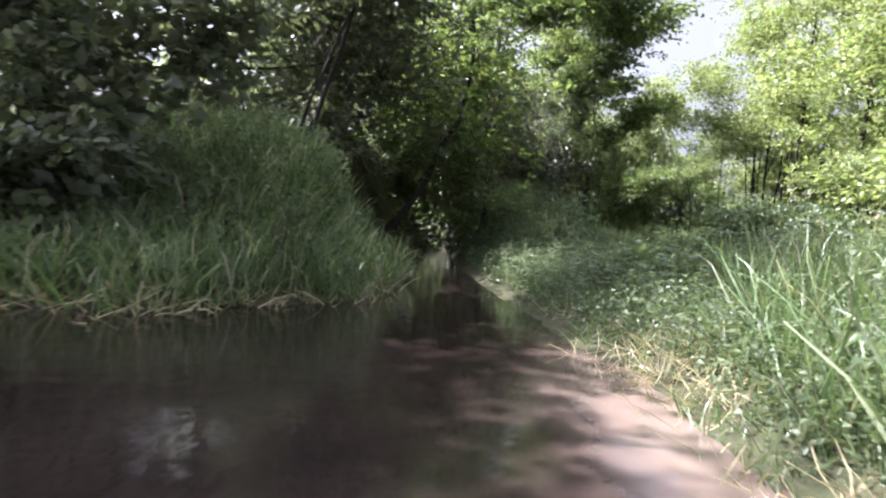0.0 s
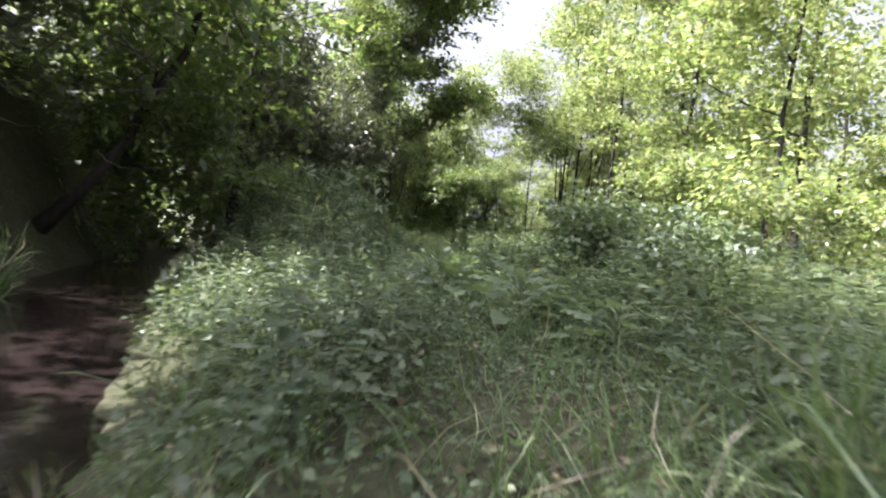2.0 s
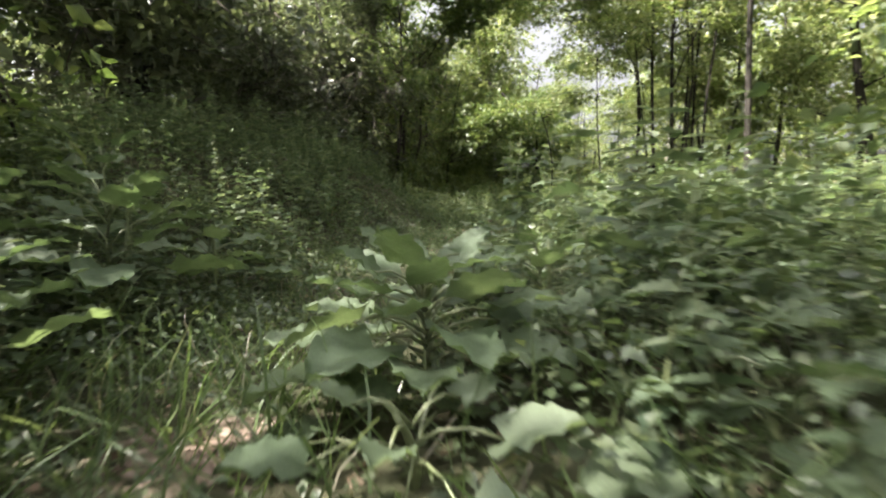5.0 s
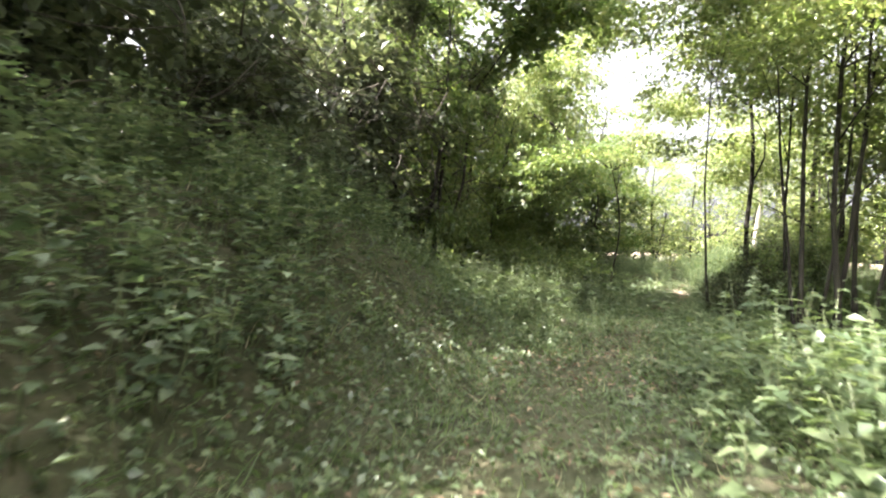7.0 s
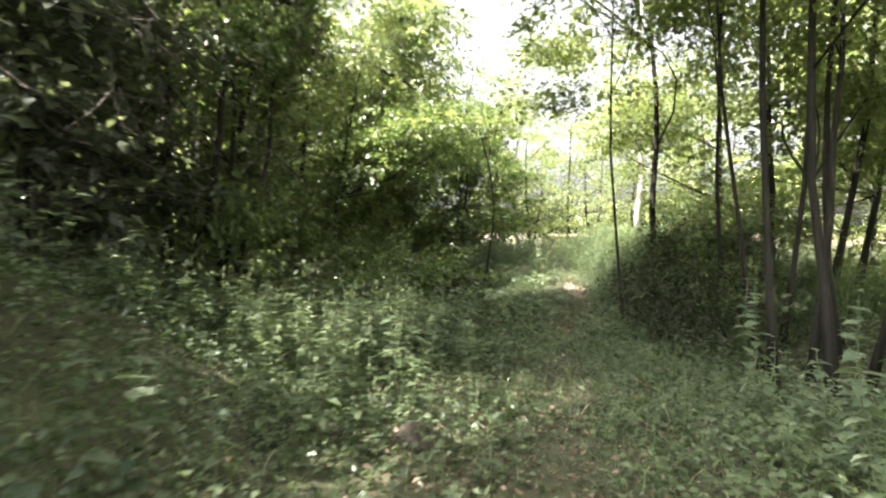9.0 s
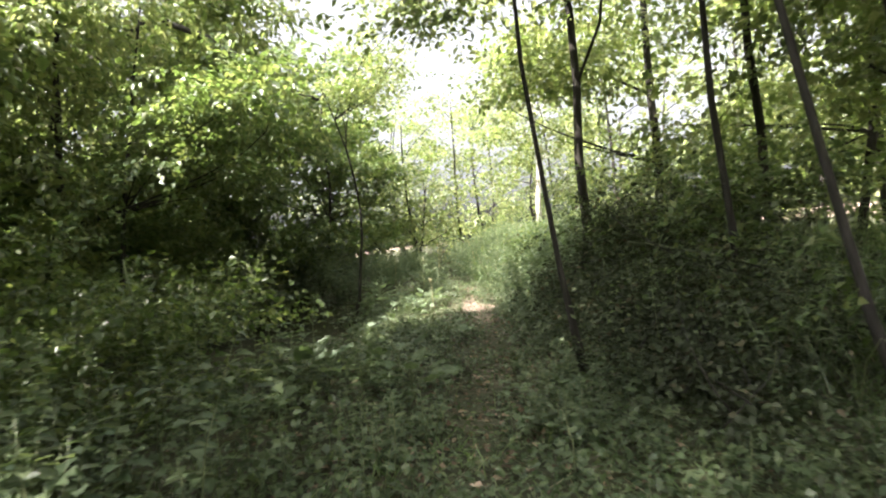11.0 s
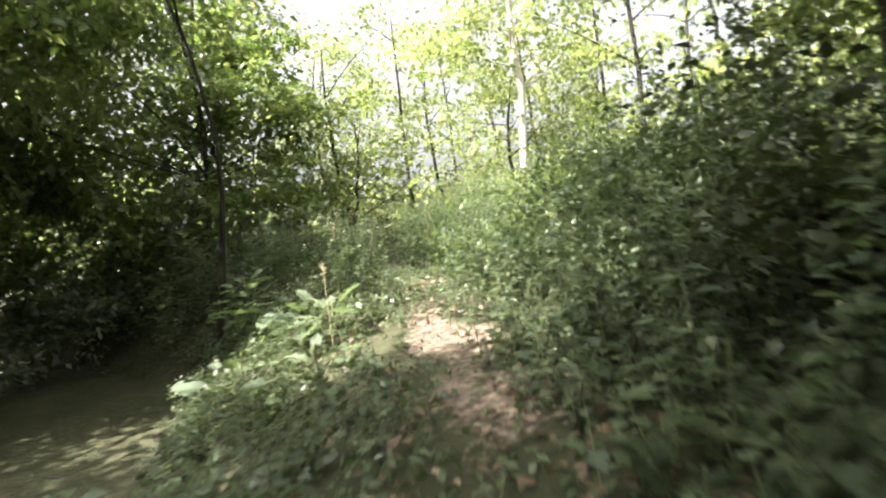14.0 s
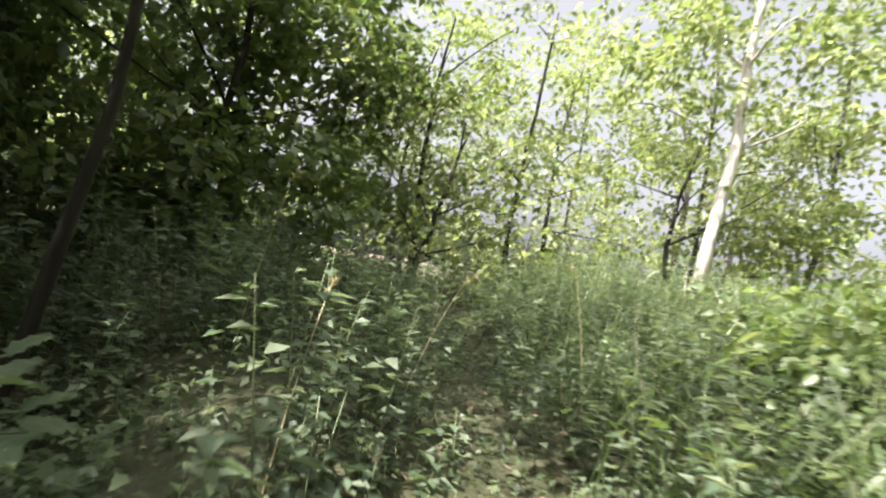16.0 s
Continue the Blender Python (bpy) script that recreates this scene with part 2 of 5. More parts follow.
def land(x, y):
    x, y = np.asarray(x, float), np.asarray(y, float)
    c, p = creek(x, y), to_line(x, y, TRAIL)
    base = np.interp(y, [-6, 2, 6, 9, 14, 18, 22, 25, 28, 31, 36, 60], [0.5, 0.15, 0.2, 0.28, 0.38, 0.5, 0.5, 0.57, 0.75, 0.98, 1.2, 1.6])
    base = base + 0.08 * rumple(0.8 * x, 0.8 * y) * smooth(p, 0.2, 1.5)
    base = base + 1.5 * smooth(y - 0.15 * x, 4.6, 9.5) * smooth(-x, 0.6, 2.3) * smooth(30 - y, 0, 8)
    base = base + 1.15 * smooth(y, 10.5, 15) * smooth(np.interp(y, [9, 13.4, 16.3, 18.4, 22], [3.0, 3.8, 5.2, 6.4, 7.6]) - x, 0.7, 3.0) * smooth(23 - y, 0, 4)
    base = base - 0.55 * np.exp(-((x - 10.2) ** 2 + (y - 19.6) ** 2) / 1.2)
    base = base + 0.6 * np.exp(-((x - 12.5) ** 2 / 0.9 + (y - 22.4) ** 2 / 2.2))
    base = base + 0.5 * smooth(x - 0.4 * (y - 28), 13.6, 16.4) * smooth(y, 25, 29)
    base = base + 0.012 * np.maximum(np.hypot(x - 6, y - 16) - 40, 0)
    mud = smooth(y, 23.0, 25.0) * smooth(x, 5.5, 7.0)
    out = base * smooth(c, -0.25, 1.3) ** 0.8
    return np.where(c > 0, out + 0.02 * rumple(3 * x, 3 * y) * smooth(c, 0, 0.6), -0.45 * smooth(-c, 0, 0.8) * (1 - mud) + (0.03 + 0.02 * rumple(4 * x, 4 * y)) * mud)


# ---- mesh helpers ----
rng = np.random.default_rng(7)


def reseed(*numbers):
    """Each thing draws its own random numbers, so that adding one changes no other."""
    global rng
    rng = np.random.default_rng([int(abs(k) * 1000) for k in numbers])


def mesh_of(name, verts, faces, mat, flat=False):
    """A mesh from numpy arrays: faces is one array (n, 3) or (n, 4)."""
    me = bpy.data.meshes.new(name)
    verts, faces = np.asarray(verts, np.float32), np.asarray(faces, np.int32)
    size = faces.shape[1]
    me.vertices.add(len(verts))
    me.vertices.foreach_set("co", verts.ravel())
    me.loops.add(faces.size)
    me.loops.foreach_set("vertex_index", faces.ravel())
    me.polygons.add(len(faces))
    me.polygons.foreach_set("loop_start", np.arange(0, faces.size, size, dtype=np.int32))
    me.polygons.foreach_set("loop_total", np.full(len(faces), size, np.int32))
    me.polygons.foreach_set("use_smooth", np.full(len(faces), not flat, bool))
    me.materials.append(mat)
    me.update()
    return me


def join(pieces):
    """Several (verts, faces) as one."""
    vs, fs, n = [], [], 0
    for v, f in pieces:
        vs.append(v)
        fs.append(np.asarray(f) + n)
        n += len(v)
    return np.concatenate(vs), np.concatenate(fs)


def tube(points, radii, sides=7, knobble=0.0):
    """A tapered, closed tube along points, in triangles."""
    p = np.asarray(points, float)
    r = np.asarray(radii, float)
    t = np.gradient(p, axis=0)
    t /= np.linalg.norm(t, axis=1)[:, None] + 1e-9
    side = np.cross(t, [0.31, 0.17, 0.93])
    side /= np.linalg.norm(side, axis=1)[:, None] + 1e-9
    other = np.cross(t, side)
    a = np.arange(sides) * 2 * np.pi / sides
    rr = r[:, None] * (1 + knobble * rng.normal(size=(len(p), sides)))
    v = p[:, None] + rr[..., None] * (np.cos(a)[None, :, None] * side[:, None] + np.sin(a)[None, :, None] * other[:, None])
    v = np.concatenate([v.reshape(-1, 3), p[:1], p[-1:]])
    f = []
    n = len(p)
    for i in range(n - 1):
        for j in range(sides):
            k = (j + 1) % sides
            q = (i * sides + j, i * sides + k, (i + 1) * sides + k, (i + 1) * sides + j)
            f += [(q[0], q[1], q[2]), (q[0], q[2], q[3])]
    for j in range(sides):
        k = (j + 1) % sides
        f += [(n * sides, k, j), (n * sides + 1, (n - 1) * sides + j, (n - 1) * sides + k)]
    return v, np.array(f)


def curve(a, b, bend, steps=6):
    """Points from a to b, bowed by bend in its middle."""
    a, b, bend = np.asarray(a, float), np.asarray(b, float), np.asarray(bend, float)
    k = np.linspace(0, 1, steps)[:, None]
    return a + (b - a) * k + bend * (4 * k * (1 - k))


LEAF_SHAPE = np.array([(0, 0, 0), (-0.5, 0.38, 0.10), (0, 0.45, 0), (0.5, 0.38, 0.10), (0, 1, -0.10)])
LEAF_FACES = np.array([(0, 3, 2), (0, 2, 1), (2, 3, 4), (2, 4, 1)])


def unit(v):
    return v / (np.linalg.norm(v, axis=-1, keepdims=True) + 1e-9)


def leaves(at, along, up, length, width, shape=LEAF_SHAPE, faces=LEAF_FACES):
    """One small folded leaf at each point: along is its midrib, up roughly its face."""
    n = len(at)
    along = unit(along)
    side = unit(np.cross(along, up))
    face = np.cross(side, along)
    length, width = np.broadcast_to(length, n), np.broadcast_to(width, n)
    v = (at[:, None] + side[:, None] * (shape[None, :, :1] * width[:, None, None]) + along[:, None] * (shape[None, :, 1:2] * length[:, None, None]) + face[:, None] * (shape[None, :, 2:] * length[:, None, None]))
    f = faces[None] + (np.arange(n) * len(shape))[:, None, None]
    return v.reshape(-1, 3), f.reshape(-1, 3)


LEAF6_SHAPE = np.array([(0, 0, 0), (-0.42, 0.2, 0.05), (-0.46, 0.5, 0.07), (-0.2, 0.82, -0.02), (0, 1, -0.12), (0.2, 0.82, -0.02), (0.46, 0.5, 0.07), (0.42, 0.2, 0.05), (0, 0.45, -0.01)])
LEAF6_FACES = np.array([(8, 1, 0), (8, 2, 1), (8, 3, 2), (8, 4, 3), (8, 5, 4), (8, 6, 5), (8, 7, 6), (8, 0, 7)])
LEAF2_SHAPE = np.array([(0, 0, 0), (-0.5, 0.42, 0.12), (0, 1, -0.06), (0.5, 0.42, 0.12)])
LEAF2_FACES = np.array([(0, 3, 2), (0, 2, 1)])
BLADE_SHAPE = np.array([(-0.5, 0, 0), (0.5, 0, 0), (-0.42, 0.5, 0.02), (0.42, 0.5, 0.02), (-0.26, 0.8, -0.12), (0.26, 0.8, -0.12), (0, 0.92, -0.40)])
BLADE_FACES = np.array([(0, 1, 3), (0, 3, 2), (2, 3, 5), (2, 5, 4), (4, 5, 6)])


def clump_leaves(centres, spread, each, size, aspect=0.6, droop=0.3, fine=False, away=None):
    """Leafy sprays: each centre is a twig with leaves set alternately along it, in a loose flat fan."""
    m = len(centres)
    n = m * each
    way = rng.normal(size=(m, 3)) * [1, 1, 0.35]
    if away is not None:
        way += 0.9 * unit(away) * [1, 1, 0.3]
    way = unit(way - [0, 0, 0.35 * droop])
    tilt = rng.normal(size=(m, 3)) * 0.4 + [0, 0, 1.0]
    flank = unit(np.cross(way, tilt))
    reach = 3.0 * spread * rng.uniform(0.6, 1.3, m)
    k = (np.arange(each) + 0.5) / each
    k = np.clip(k[None] + rng.normal(size=(m, each)) * 0.06, 0, 1)
    hand = np.where(np.arange(each) % 2, 1.0, -1.0)[None] * rng.uniform(0.2, 1.0, (m, each))
    fan = 0.55 * spread * (1.15 - k)
    at = centres[:, None] + way[:, None] * ((k - 0.4) * reach[:, None])[..., None] + flank[:, None] * (hand * fan)[..., None]
    at[..., 2] -= 0.25 * droop * reach[:, None] * k * k
    at = at.reshape(-1, 3) + rng.normal(size=(n, 3)) * spread * [0.16, 0.16, 0.14]
    along = (way[:, None] * 0.7 + flank[:, None] * hand[..., None]).reshape(-1, 3) + rng.normal(size=(n, 3)) * 0.35 - [0, 0, droop * 0.6]
    up = np.repeat(tilt, each, axis=0) + rng.normal(size=(n, 3)) * 0.35
    length = size * rng.uniform(0.55, 1.25, n) * (1.1 - 0.35 * k.ravel())
    if fine:
        return leaves(at, along, up, length, length * aspect, LEAF6_SHAPE, LEAF6_FACES)
    return leaves(at, along, up, length, length * aspect, LEAF2_SHAPE, LEAF2_FACES)


def part(name, data, parent, label=""):
    ob = new(name, data)
    ob.parent = parent
    if label:
        tagged(ob, label)
    return ob


def stuff(name, pieces, mat, label, category):
    v, f = join(pieces)
    return tagged(new(name, mesh_of(name, v, f, mat)), label, category, kind="stuff")


def tree(name, label, stems, blobs, mat, bark, leaf=0.1, each=24, spread=0.24, cover=1.0, aspect=0.6, droop=0.3, limbs=4, category="tree", sides=8, bend=0.04, core=0.0, core_leaf=0.24, fine=False, group="", even=1.2, arches=()):
    """stems: (foot x, y, top x, y, height, radius); blobs of crown: (x, y, z, rx, ry, rz) in metres; cover: leaf area over crown area."""
    x0, y0 = stems[0][:2]
    reseed(x0, y0, len(blobs))
    foot = np.array([x0, y0, float(land(x0, y0)) - 0.05])
    thing = tagged(new(name), label, category, group)
    thing.location = foot
    tops = []
    for fx, fy, tx, ty, high, rad in stems:
        a = np.array([fx, fy, float(land(fx, fy)) - 0.08])
        b = np.array([tx, ty, a[2] + high])
        pts = curve(a, b, rng.normal(size=3) * [bend, bend, 0] * high, 9)
        pts[1:-1] += rng.normal(size=(7, 3)) * rad * 0.35
        rr = rad * np.linspace(1.0, 0.3, 9)
        rr[0] *= 1.5
        v, f = tube(pts - foot, rr, sides, 0.06)
        tops.append((pts, rad, part("trunk", mesh_of("trunk", v, f, bark), thing)))
    pieces = []
    for bx, by, bz, rx, ry, rz in blobs:
        area = 4 * math.pi * (((rx * ry) ** 1.6 + (rx * rz) ** 1.6 + (ry * rz) ** 1.6) / 3) ** (1 / 1.6)
        count = max(8, int(area * cover / (each * 0.5 * leaf * leaf * aspect)))
        nb = max(6, int(area / 1.7))
        d = unit(rng.normal(size=(nb, 3)))
        boughs = np.array([bx, by, bz]) + d * rng.uniform(0.45, 1.0, (nb, 1)) * [rx, ry, rz]
        reach = 0.18 + 0.13 * min(rx, ry)
        pick = boughs[rng.choice(nb, count, p=rng.dirichlet(np.full(nb, even)))]
        centres = pick + rng.normal(size=(count, 3)) * [reach, reach, reach * 0.5] - [0, 0, 0.08]
        ground = land(centres[:, 0], centres[:, 1])
        clear = (to_line(centres[:, 0], centres[:, 1], WAY) > 0.45 + spread) | (centres[:, 2] > ground + 3.0)
        centres = centres[(centres[:, 2] > ground + 0.1) & clear]
        v, f = clump_leaves(centres, spread, each, leaf, aspect, droop, fine, centres - [bx, by, bz])
        pieces.append((v - foot, f))
        if core:
            n = int(area * core * 2.4 / core_leaf ** 2)
            d = unit(rng.normal(size=(n, 3))) * rng.uniform(0.2, 0.72, (n, 1))
            inner = np.array([bx, by, bz]) + d * [rx, ry, rz]
            inner = inner[inner[:, 2] > land(inner[:, 0], inner[:, 1]) + 0.15]
            v, f = clump_leaves(inner, 0.1, 1, core_leaf, 0.6, 0.2)
            pieces.append((v - foot, f))
        for c in boughs[:limbs]:
            pts, rad0, trunk = tops[rng.integers(len(tops))]
            out = np.hypot(pts[2:8, 0] - c[0], pts[2:8, 1] - c[1])
            if out.min() > 3.0:
                continue
            low = pts[2 + int(np.argmin(np.abs(c[2] - pts[2:8, 2] - rng.uniform(0.3, 0.9) * out)))]
            line = curve(low, c, rng.normal(size=3) * [0.12, 0.12, 0.04] * np.linalg.norm(c - low) + [0, 0, 0.12], 6)
            lv, lf = tube(line - foot, np.linspace(rad0 * 0.32, 0.005, 6), 5)
            part("limb", mesh_of("limb", lv, lf, bark), trunk)
    for line in arches:
        line = np.asarray(line, float)
        part("limb", mesh_of("limb", *tube(line - foot, np.linspace(0.085, 0.025, len(line)), 6, 0.06), bark), tops[0][2])
        k = rng.uniform(0.25, len(line) - 1, 46)
        spots = np.stack([np.interp(k, np.arange(len(line)), line[:, i]) for i in range(3)], -1) + rng.normal(size=(46, 3)) * [0.3, 0.3, 0.25] - [0, 0, 0.2]
        v, f = clump_leaves(spots, spread, each, leaf, aspect, 0.8, fine)
        pieces.append((v - foot, f))
    if pieces:
        v, f = join(pieces)
        v[:, 2] = np.maximum(v[:, 2], land(v[:, 0] + foot[0], v[:, 1] + foot[1]) - foot[2] + 0.01)
        part("crown", mesh_of("crown", v, f, mat), thing)
    return thing


# ---- ground and water ----
def make_ground():
    ax = np.concatenate([np.linspace(-900, -40, 16)[:-1], np.linspace(-40, -8, 33)[:-1], np.linspace(-8, 22, 161)[:-1], np.linspace(22, 60, 39)[:-1], np.linspace(60, 900, 16)])
    ay = np.concatenate([np.linspace(-900, -30, 16)[:-1], np.linspace(-30, -3, 28)[:-1], np.linspace(-3, 36, 211)[:-1], np.linspace(36, 70, 35)[:-1], np.linspace(70, 900, 16)])
    gx, gy = np.meshgrid(ax, ay)
    v = np.stack([gx, gy, land(gx, gy)], -1).reshape(-1, 3)
    w = len(ax)
    i = (np.arange(len(ay) - 1)[:, None] * w + np.arange(w - 1)[None]).ravel()
    f = np.stack([i, i + 1, i + w + 1, i + w], -1)
    ob = new("ground", mesh_of("ground", v, f, GROUND))
    tagged(ob, "dark brown woodland soil with moss and trodden trail", "ground", kind="structure")
    x, y = v[:, 0], v[:, 1]
    d, c = to_line(x, y, TRAIL) + 0.2 * rumple(2.3 * x, 2.1 * y), creek(x, y)
    bare = (1 - smooth(d, -0.08, 0.2)) * smooth(y, 16, 18) * (0.45 + 0.55 * smooth(y, 24.4, 25.2)) * (1 - smooth(y, 26.4, 27.6))
    # Bare earth with its sun spot painted pale.
    bare = np.maximum(bare, 1 - smooth(np.hypot(x - 6.1, (y - 23.4) * 0.7), 0.15, 0.4))
    bare = np.maximum(bare, 0.6 * smooth(rumple(1.3 * x + 1, 1.5 * y), 0.05, 0.3) * (1 - smooth(np.abs(c - 0.02) + 0.3 * rumple(1.9 * x, y), 0.02, 0.2)) * (x > 0.4) * smooth(4.2 - y, 0, 0.6))
    bare = np.maximum(bare, 0.8 * (1 - smooth(np.hypot(x - 2.85, y - 10.45), 0.1, 0.35)))
    bare = np.maximum(bare, 0.7 * (1 - smooth(np.hypot(x - 5.8, y - 20.5), 0.1, 0.4)))
    # Two bare patches of the trail, paler for the sun that falls there.
    bare = np.maximum(bare, 1 - smooth(np.hypot(x - 12.1, y - 25.75) + 0.16 * rumple(3 * x, 3 * y), 0.15, 0.42))
    bare = np.maximum(bare, 0.9 * (1 - smooth(np.hypot(x - 11.65, y - 24.9) + 0.12 * rumple(3 * x, 3 * y), 0.1, 0.4)))
    # The far field is painted pale to stand for strong sun, not wear.
    bare = np.maximum(bare, 0.9 * smooth(0.6 * x + 0.8 * y, 40, 44) * smooth(x - 0.3 * (y - 30), 17.5, 20))
    wear_and_sun = ob.data.attributes.new("wear_and_sun", "FLOAT", "POINT")
    wear_and_sun.data.foreach_set("value", bare.astype(np.float32))
    # water
    ax, ay = np.linspace(-40, 24, 321), np.linspace(-6, 62, 341)
    gx, gy = np.meshgrid(ax, ay)
    c = creek(gx, gy)
    v = np.stack([gx, gy, 0 * gx], -1).reshape(-1, 3)
    w = len(ax)
    i = (np.arange(len(ay) - 1)[:, None] * w + np.arange(w - 1)[None]).ravel()
    f = np.stack([i, i + 1, i + w + 1, i + w], -1)
    f = f[c.ravel()[f].min(1) < 0.4]
    me = mesh_of("water", v, f, WATER)
    sunlit_shoal = me.attributes.new("sunlit_shoal", "FLOAT", "POINT")
    # Mask of the silty shallows where a patch of sun is painted.
    far = c + 0.35 * rumple(1.1 * gx + 2, 1.2 * gy)
    sunlit_shoal.data.foreach_set("value", (smooth(far, -0.8, -0.2) * smooth(gx, -0.3, 0.3) * smooth(4.0 - gy, 0, 0.8)).ravel().astype(np.float32))
    tagged(new("water", me), "murky brown slow creek water", "water", kind="structure")


make_ground()


# ---- undergrowth ----
def scatter(n, x0, x1, y0, y1, keep):
    """Up to n random places in a box for which keep(x, y) gives a chance."""
    reseed(n, x0, x1, y0, y1)
    x, y = rng.uniform(x0, x1, n), rng.uniform(y0, y1, n)
    ok = rng.uniform(size=n) < keep(x, y)
    return x[ok], y[ok]


def grass(name, x, y, low, high, width, label, mat=None, lean=0.45):
    n = len(x)
    at = np.stack([x, y, land(x, y) - 0.01], -1)
    along = rng.normal(size=(n, 3)) * [lean, lean, 0] + [0, 0, 1]
    up = rng.normal(size=(n, 3)) * [1, 1, 0.2]
    length = rng.uniform(low, high, n)
    return stuff(name, [leaves(at, along, up, length, width * rng.uniform(0.6, 1.3, n), BLADE_SHAPE, BLADE_FACES)], mat or GRASS, label, "grass")


def herb_pieces(x, y, z, high, levels, size, aspect=0.55, top=1.0, plain=False):
    """An upright leafy stem (nettle-like): opposite pairs of leaves up a thin stalk. Returns leaf and stem pieces."""
    foot = np.array([x, y, z])
    lean = np.append(rng.normal(size=2) * 0.17 * high, high)
    line = curve(foot, foot + lean, np.append(rng.normal(size=2) * 0.04 * high, 0), 5)
    k = np.clip(np.linspace(0.15, 1, levels) ** 0.8 + rng.normal(size=levels) * 0.035, 0.08, 1)
    at = np.stack([np.interp(k, np.linspace(0, 1, 5), line[:, i]) for i in range(3)], -1)
    turn = rng.uniform(0, 6.3) + np.arange(levels) * 1.57
    at = np.repeat(at, 2, axis=0) + rng.normal(size=(2 * levels, 3)) * [0.012, 0.012, 0.03] * size / 0.07
    turn = np.repeat(turn, 2) + np.tile([0, np.pi], levels) + rng.normal(size=2 * levels) * 0.45
    kk = np.repeat(k, 2)
    along = np.stack([np.cos(turn), np.sin(turn), 0.35 - 0.6 * rng.uniform(size=2 * levels)], -1)
    length = size * (0.55 + 0.75 * np.sin(np.pi * (0.15 + 0.75 * kk))) * rng.uniform(0.75, 1.2, 2 * levels) * np.where(kk > 0.93, 0.75 * top, 1)
    up = np.array([0, 0, 1.0]) + rng.normal(size=(2 * levels, 3)) * 0.2
    shape, faces = (LEAF2_SHAPE, LEAF2_FACES) if plain else (LEAF_SHAPE, LEAF_FACES)
    return leaves(at, along, up, length, length * aspect, shape, faces), tube(line[::4] if plain else line[::2], [0.0035, 0.0012] if plain else [0.0035, 0.0025, 0.0012], 3)


def herb_bed(name, x, y, low, high, size, label, mat=None, aspect=0.55, levels=(7, 12), plain=False):
    lv, sv = [], []
    z = land(x, y)
    for i in range(len(x)):
        a, b = herb_pieces(x[i], y[i], z[i] - 0.02, rng.uniform(low, high), int(rng.integers(*levels)), size, aspect, 1.0, plain)
        lv.append(a)
        sv.append(b)
    thing = stuff(name, lv, mat or HERB, label, "plants")
    v, f = join(sv)
    part("stem", mesh_of("stem", v, f, STEM), thing)
    return thing


def trail_off(x, y):
    return to_line(x, y, TRAIL)


# grass on the bank beyond the pool and on the near bank
gx, gy = scatter(36000, -7, 0.2, 3.2, 9.5, lambda x, y: (creek(x, y) > -0.06) * (x < -0.35) * (0.35 + 0.65 * smooth(rumple(2.6 * x, 2.4 * y), -0.2, 0.3)))
grass("grass_bank", gx, gy, 0.14, 0.68, 0.018, "lush green long grass on the creek bank", lean=0.5)
gx, gy = scatter(20000, 1.2, 7.0, 0.6, 6.0, lambda x, y: (creek(x, y) > 0.06) * smooth(x - 0.2 * (y - 2), 0.9, 1.8) * (np.abs(x - 0.33 - 0.46 * (y - 1.74)) > 0.7) * (y < 4.8))
grass("meadow_grass", gx, gy, 0.2, 0.85, 0.012, "tall pale green meadow grass beside the creek")
gx, gy = scatter(4200, 0.5, 2.6, 0.9, 5.2, lambda x, y: (creek(x, y) > -0.2) * (creek(x, y) < 0.45) * smooth(rumple(2.1 * x, 1.7 * y + 1), -0.1, 0.3))
grass("dead_grass", gx, gy, 0.08, 0.3, 0.006, "straw-yellow flattened dead grass at the waterline", STRAW, 1.6)
gx, gy = scatter(5000, 0.6, 3.0, 0.9, 5.5, lambda x, y: (creek(x, y) > -0.1) * (creek(x, y) < 0.5) * smooth(rumple(1.7 * x + 3, 2.1 * y), -0.2, 0.3))
grass("bank_grass", gx, gy, 0.06, 0.22, 0.006, "fresh green grass tufts on the wet silt", lean=0.7)
gx, gy = scatter(3600, -7, -0.3, 3.0, 6.5, lambda x, y: (creek(x, y) > -0.22) * (creek(x, y) < 0.12) * 1.0)
grass("dead_reed", gx, gy, 0.15, 0.45, 0.012, "pale dead reeds hanging over the waterline", STRAW, 1.8)


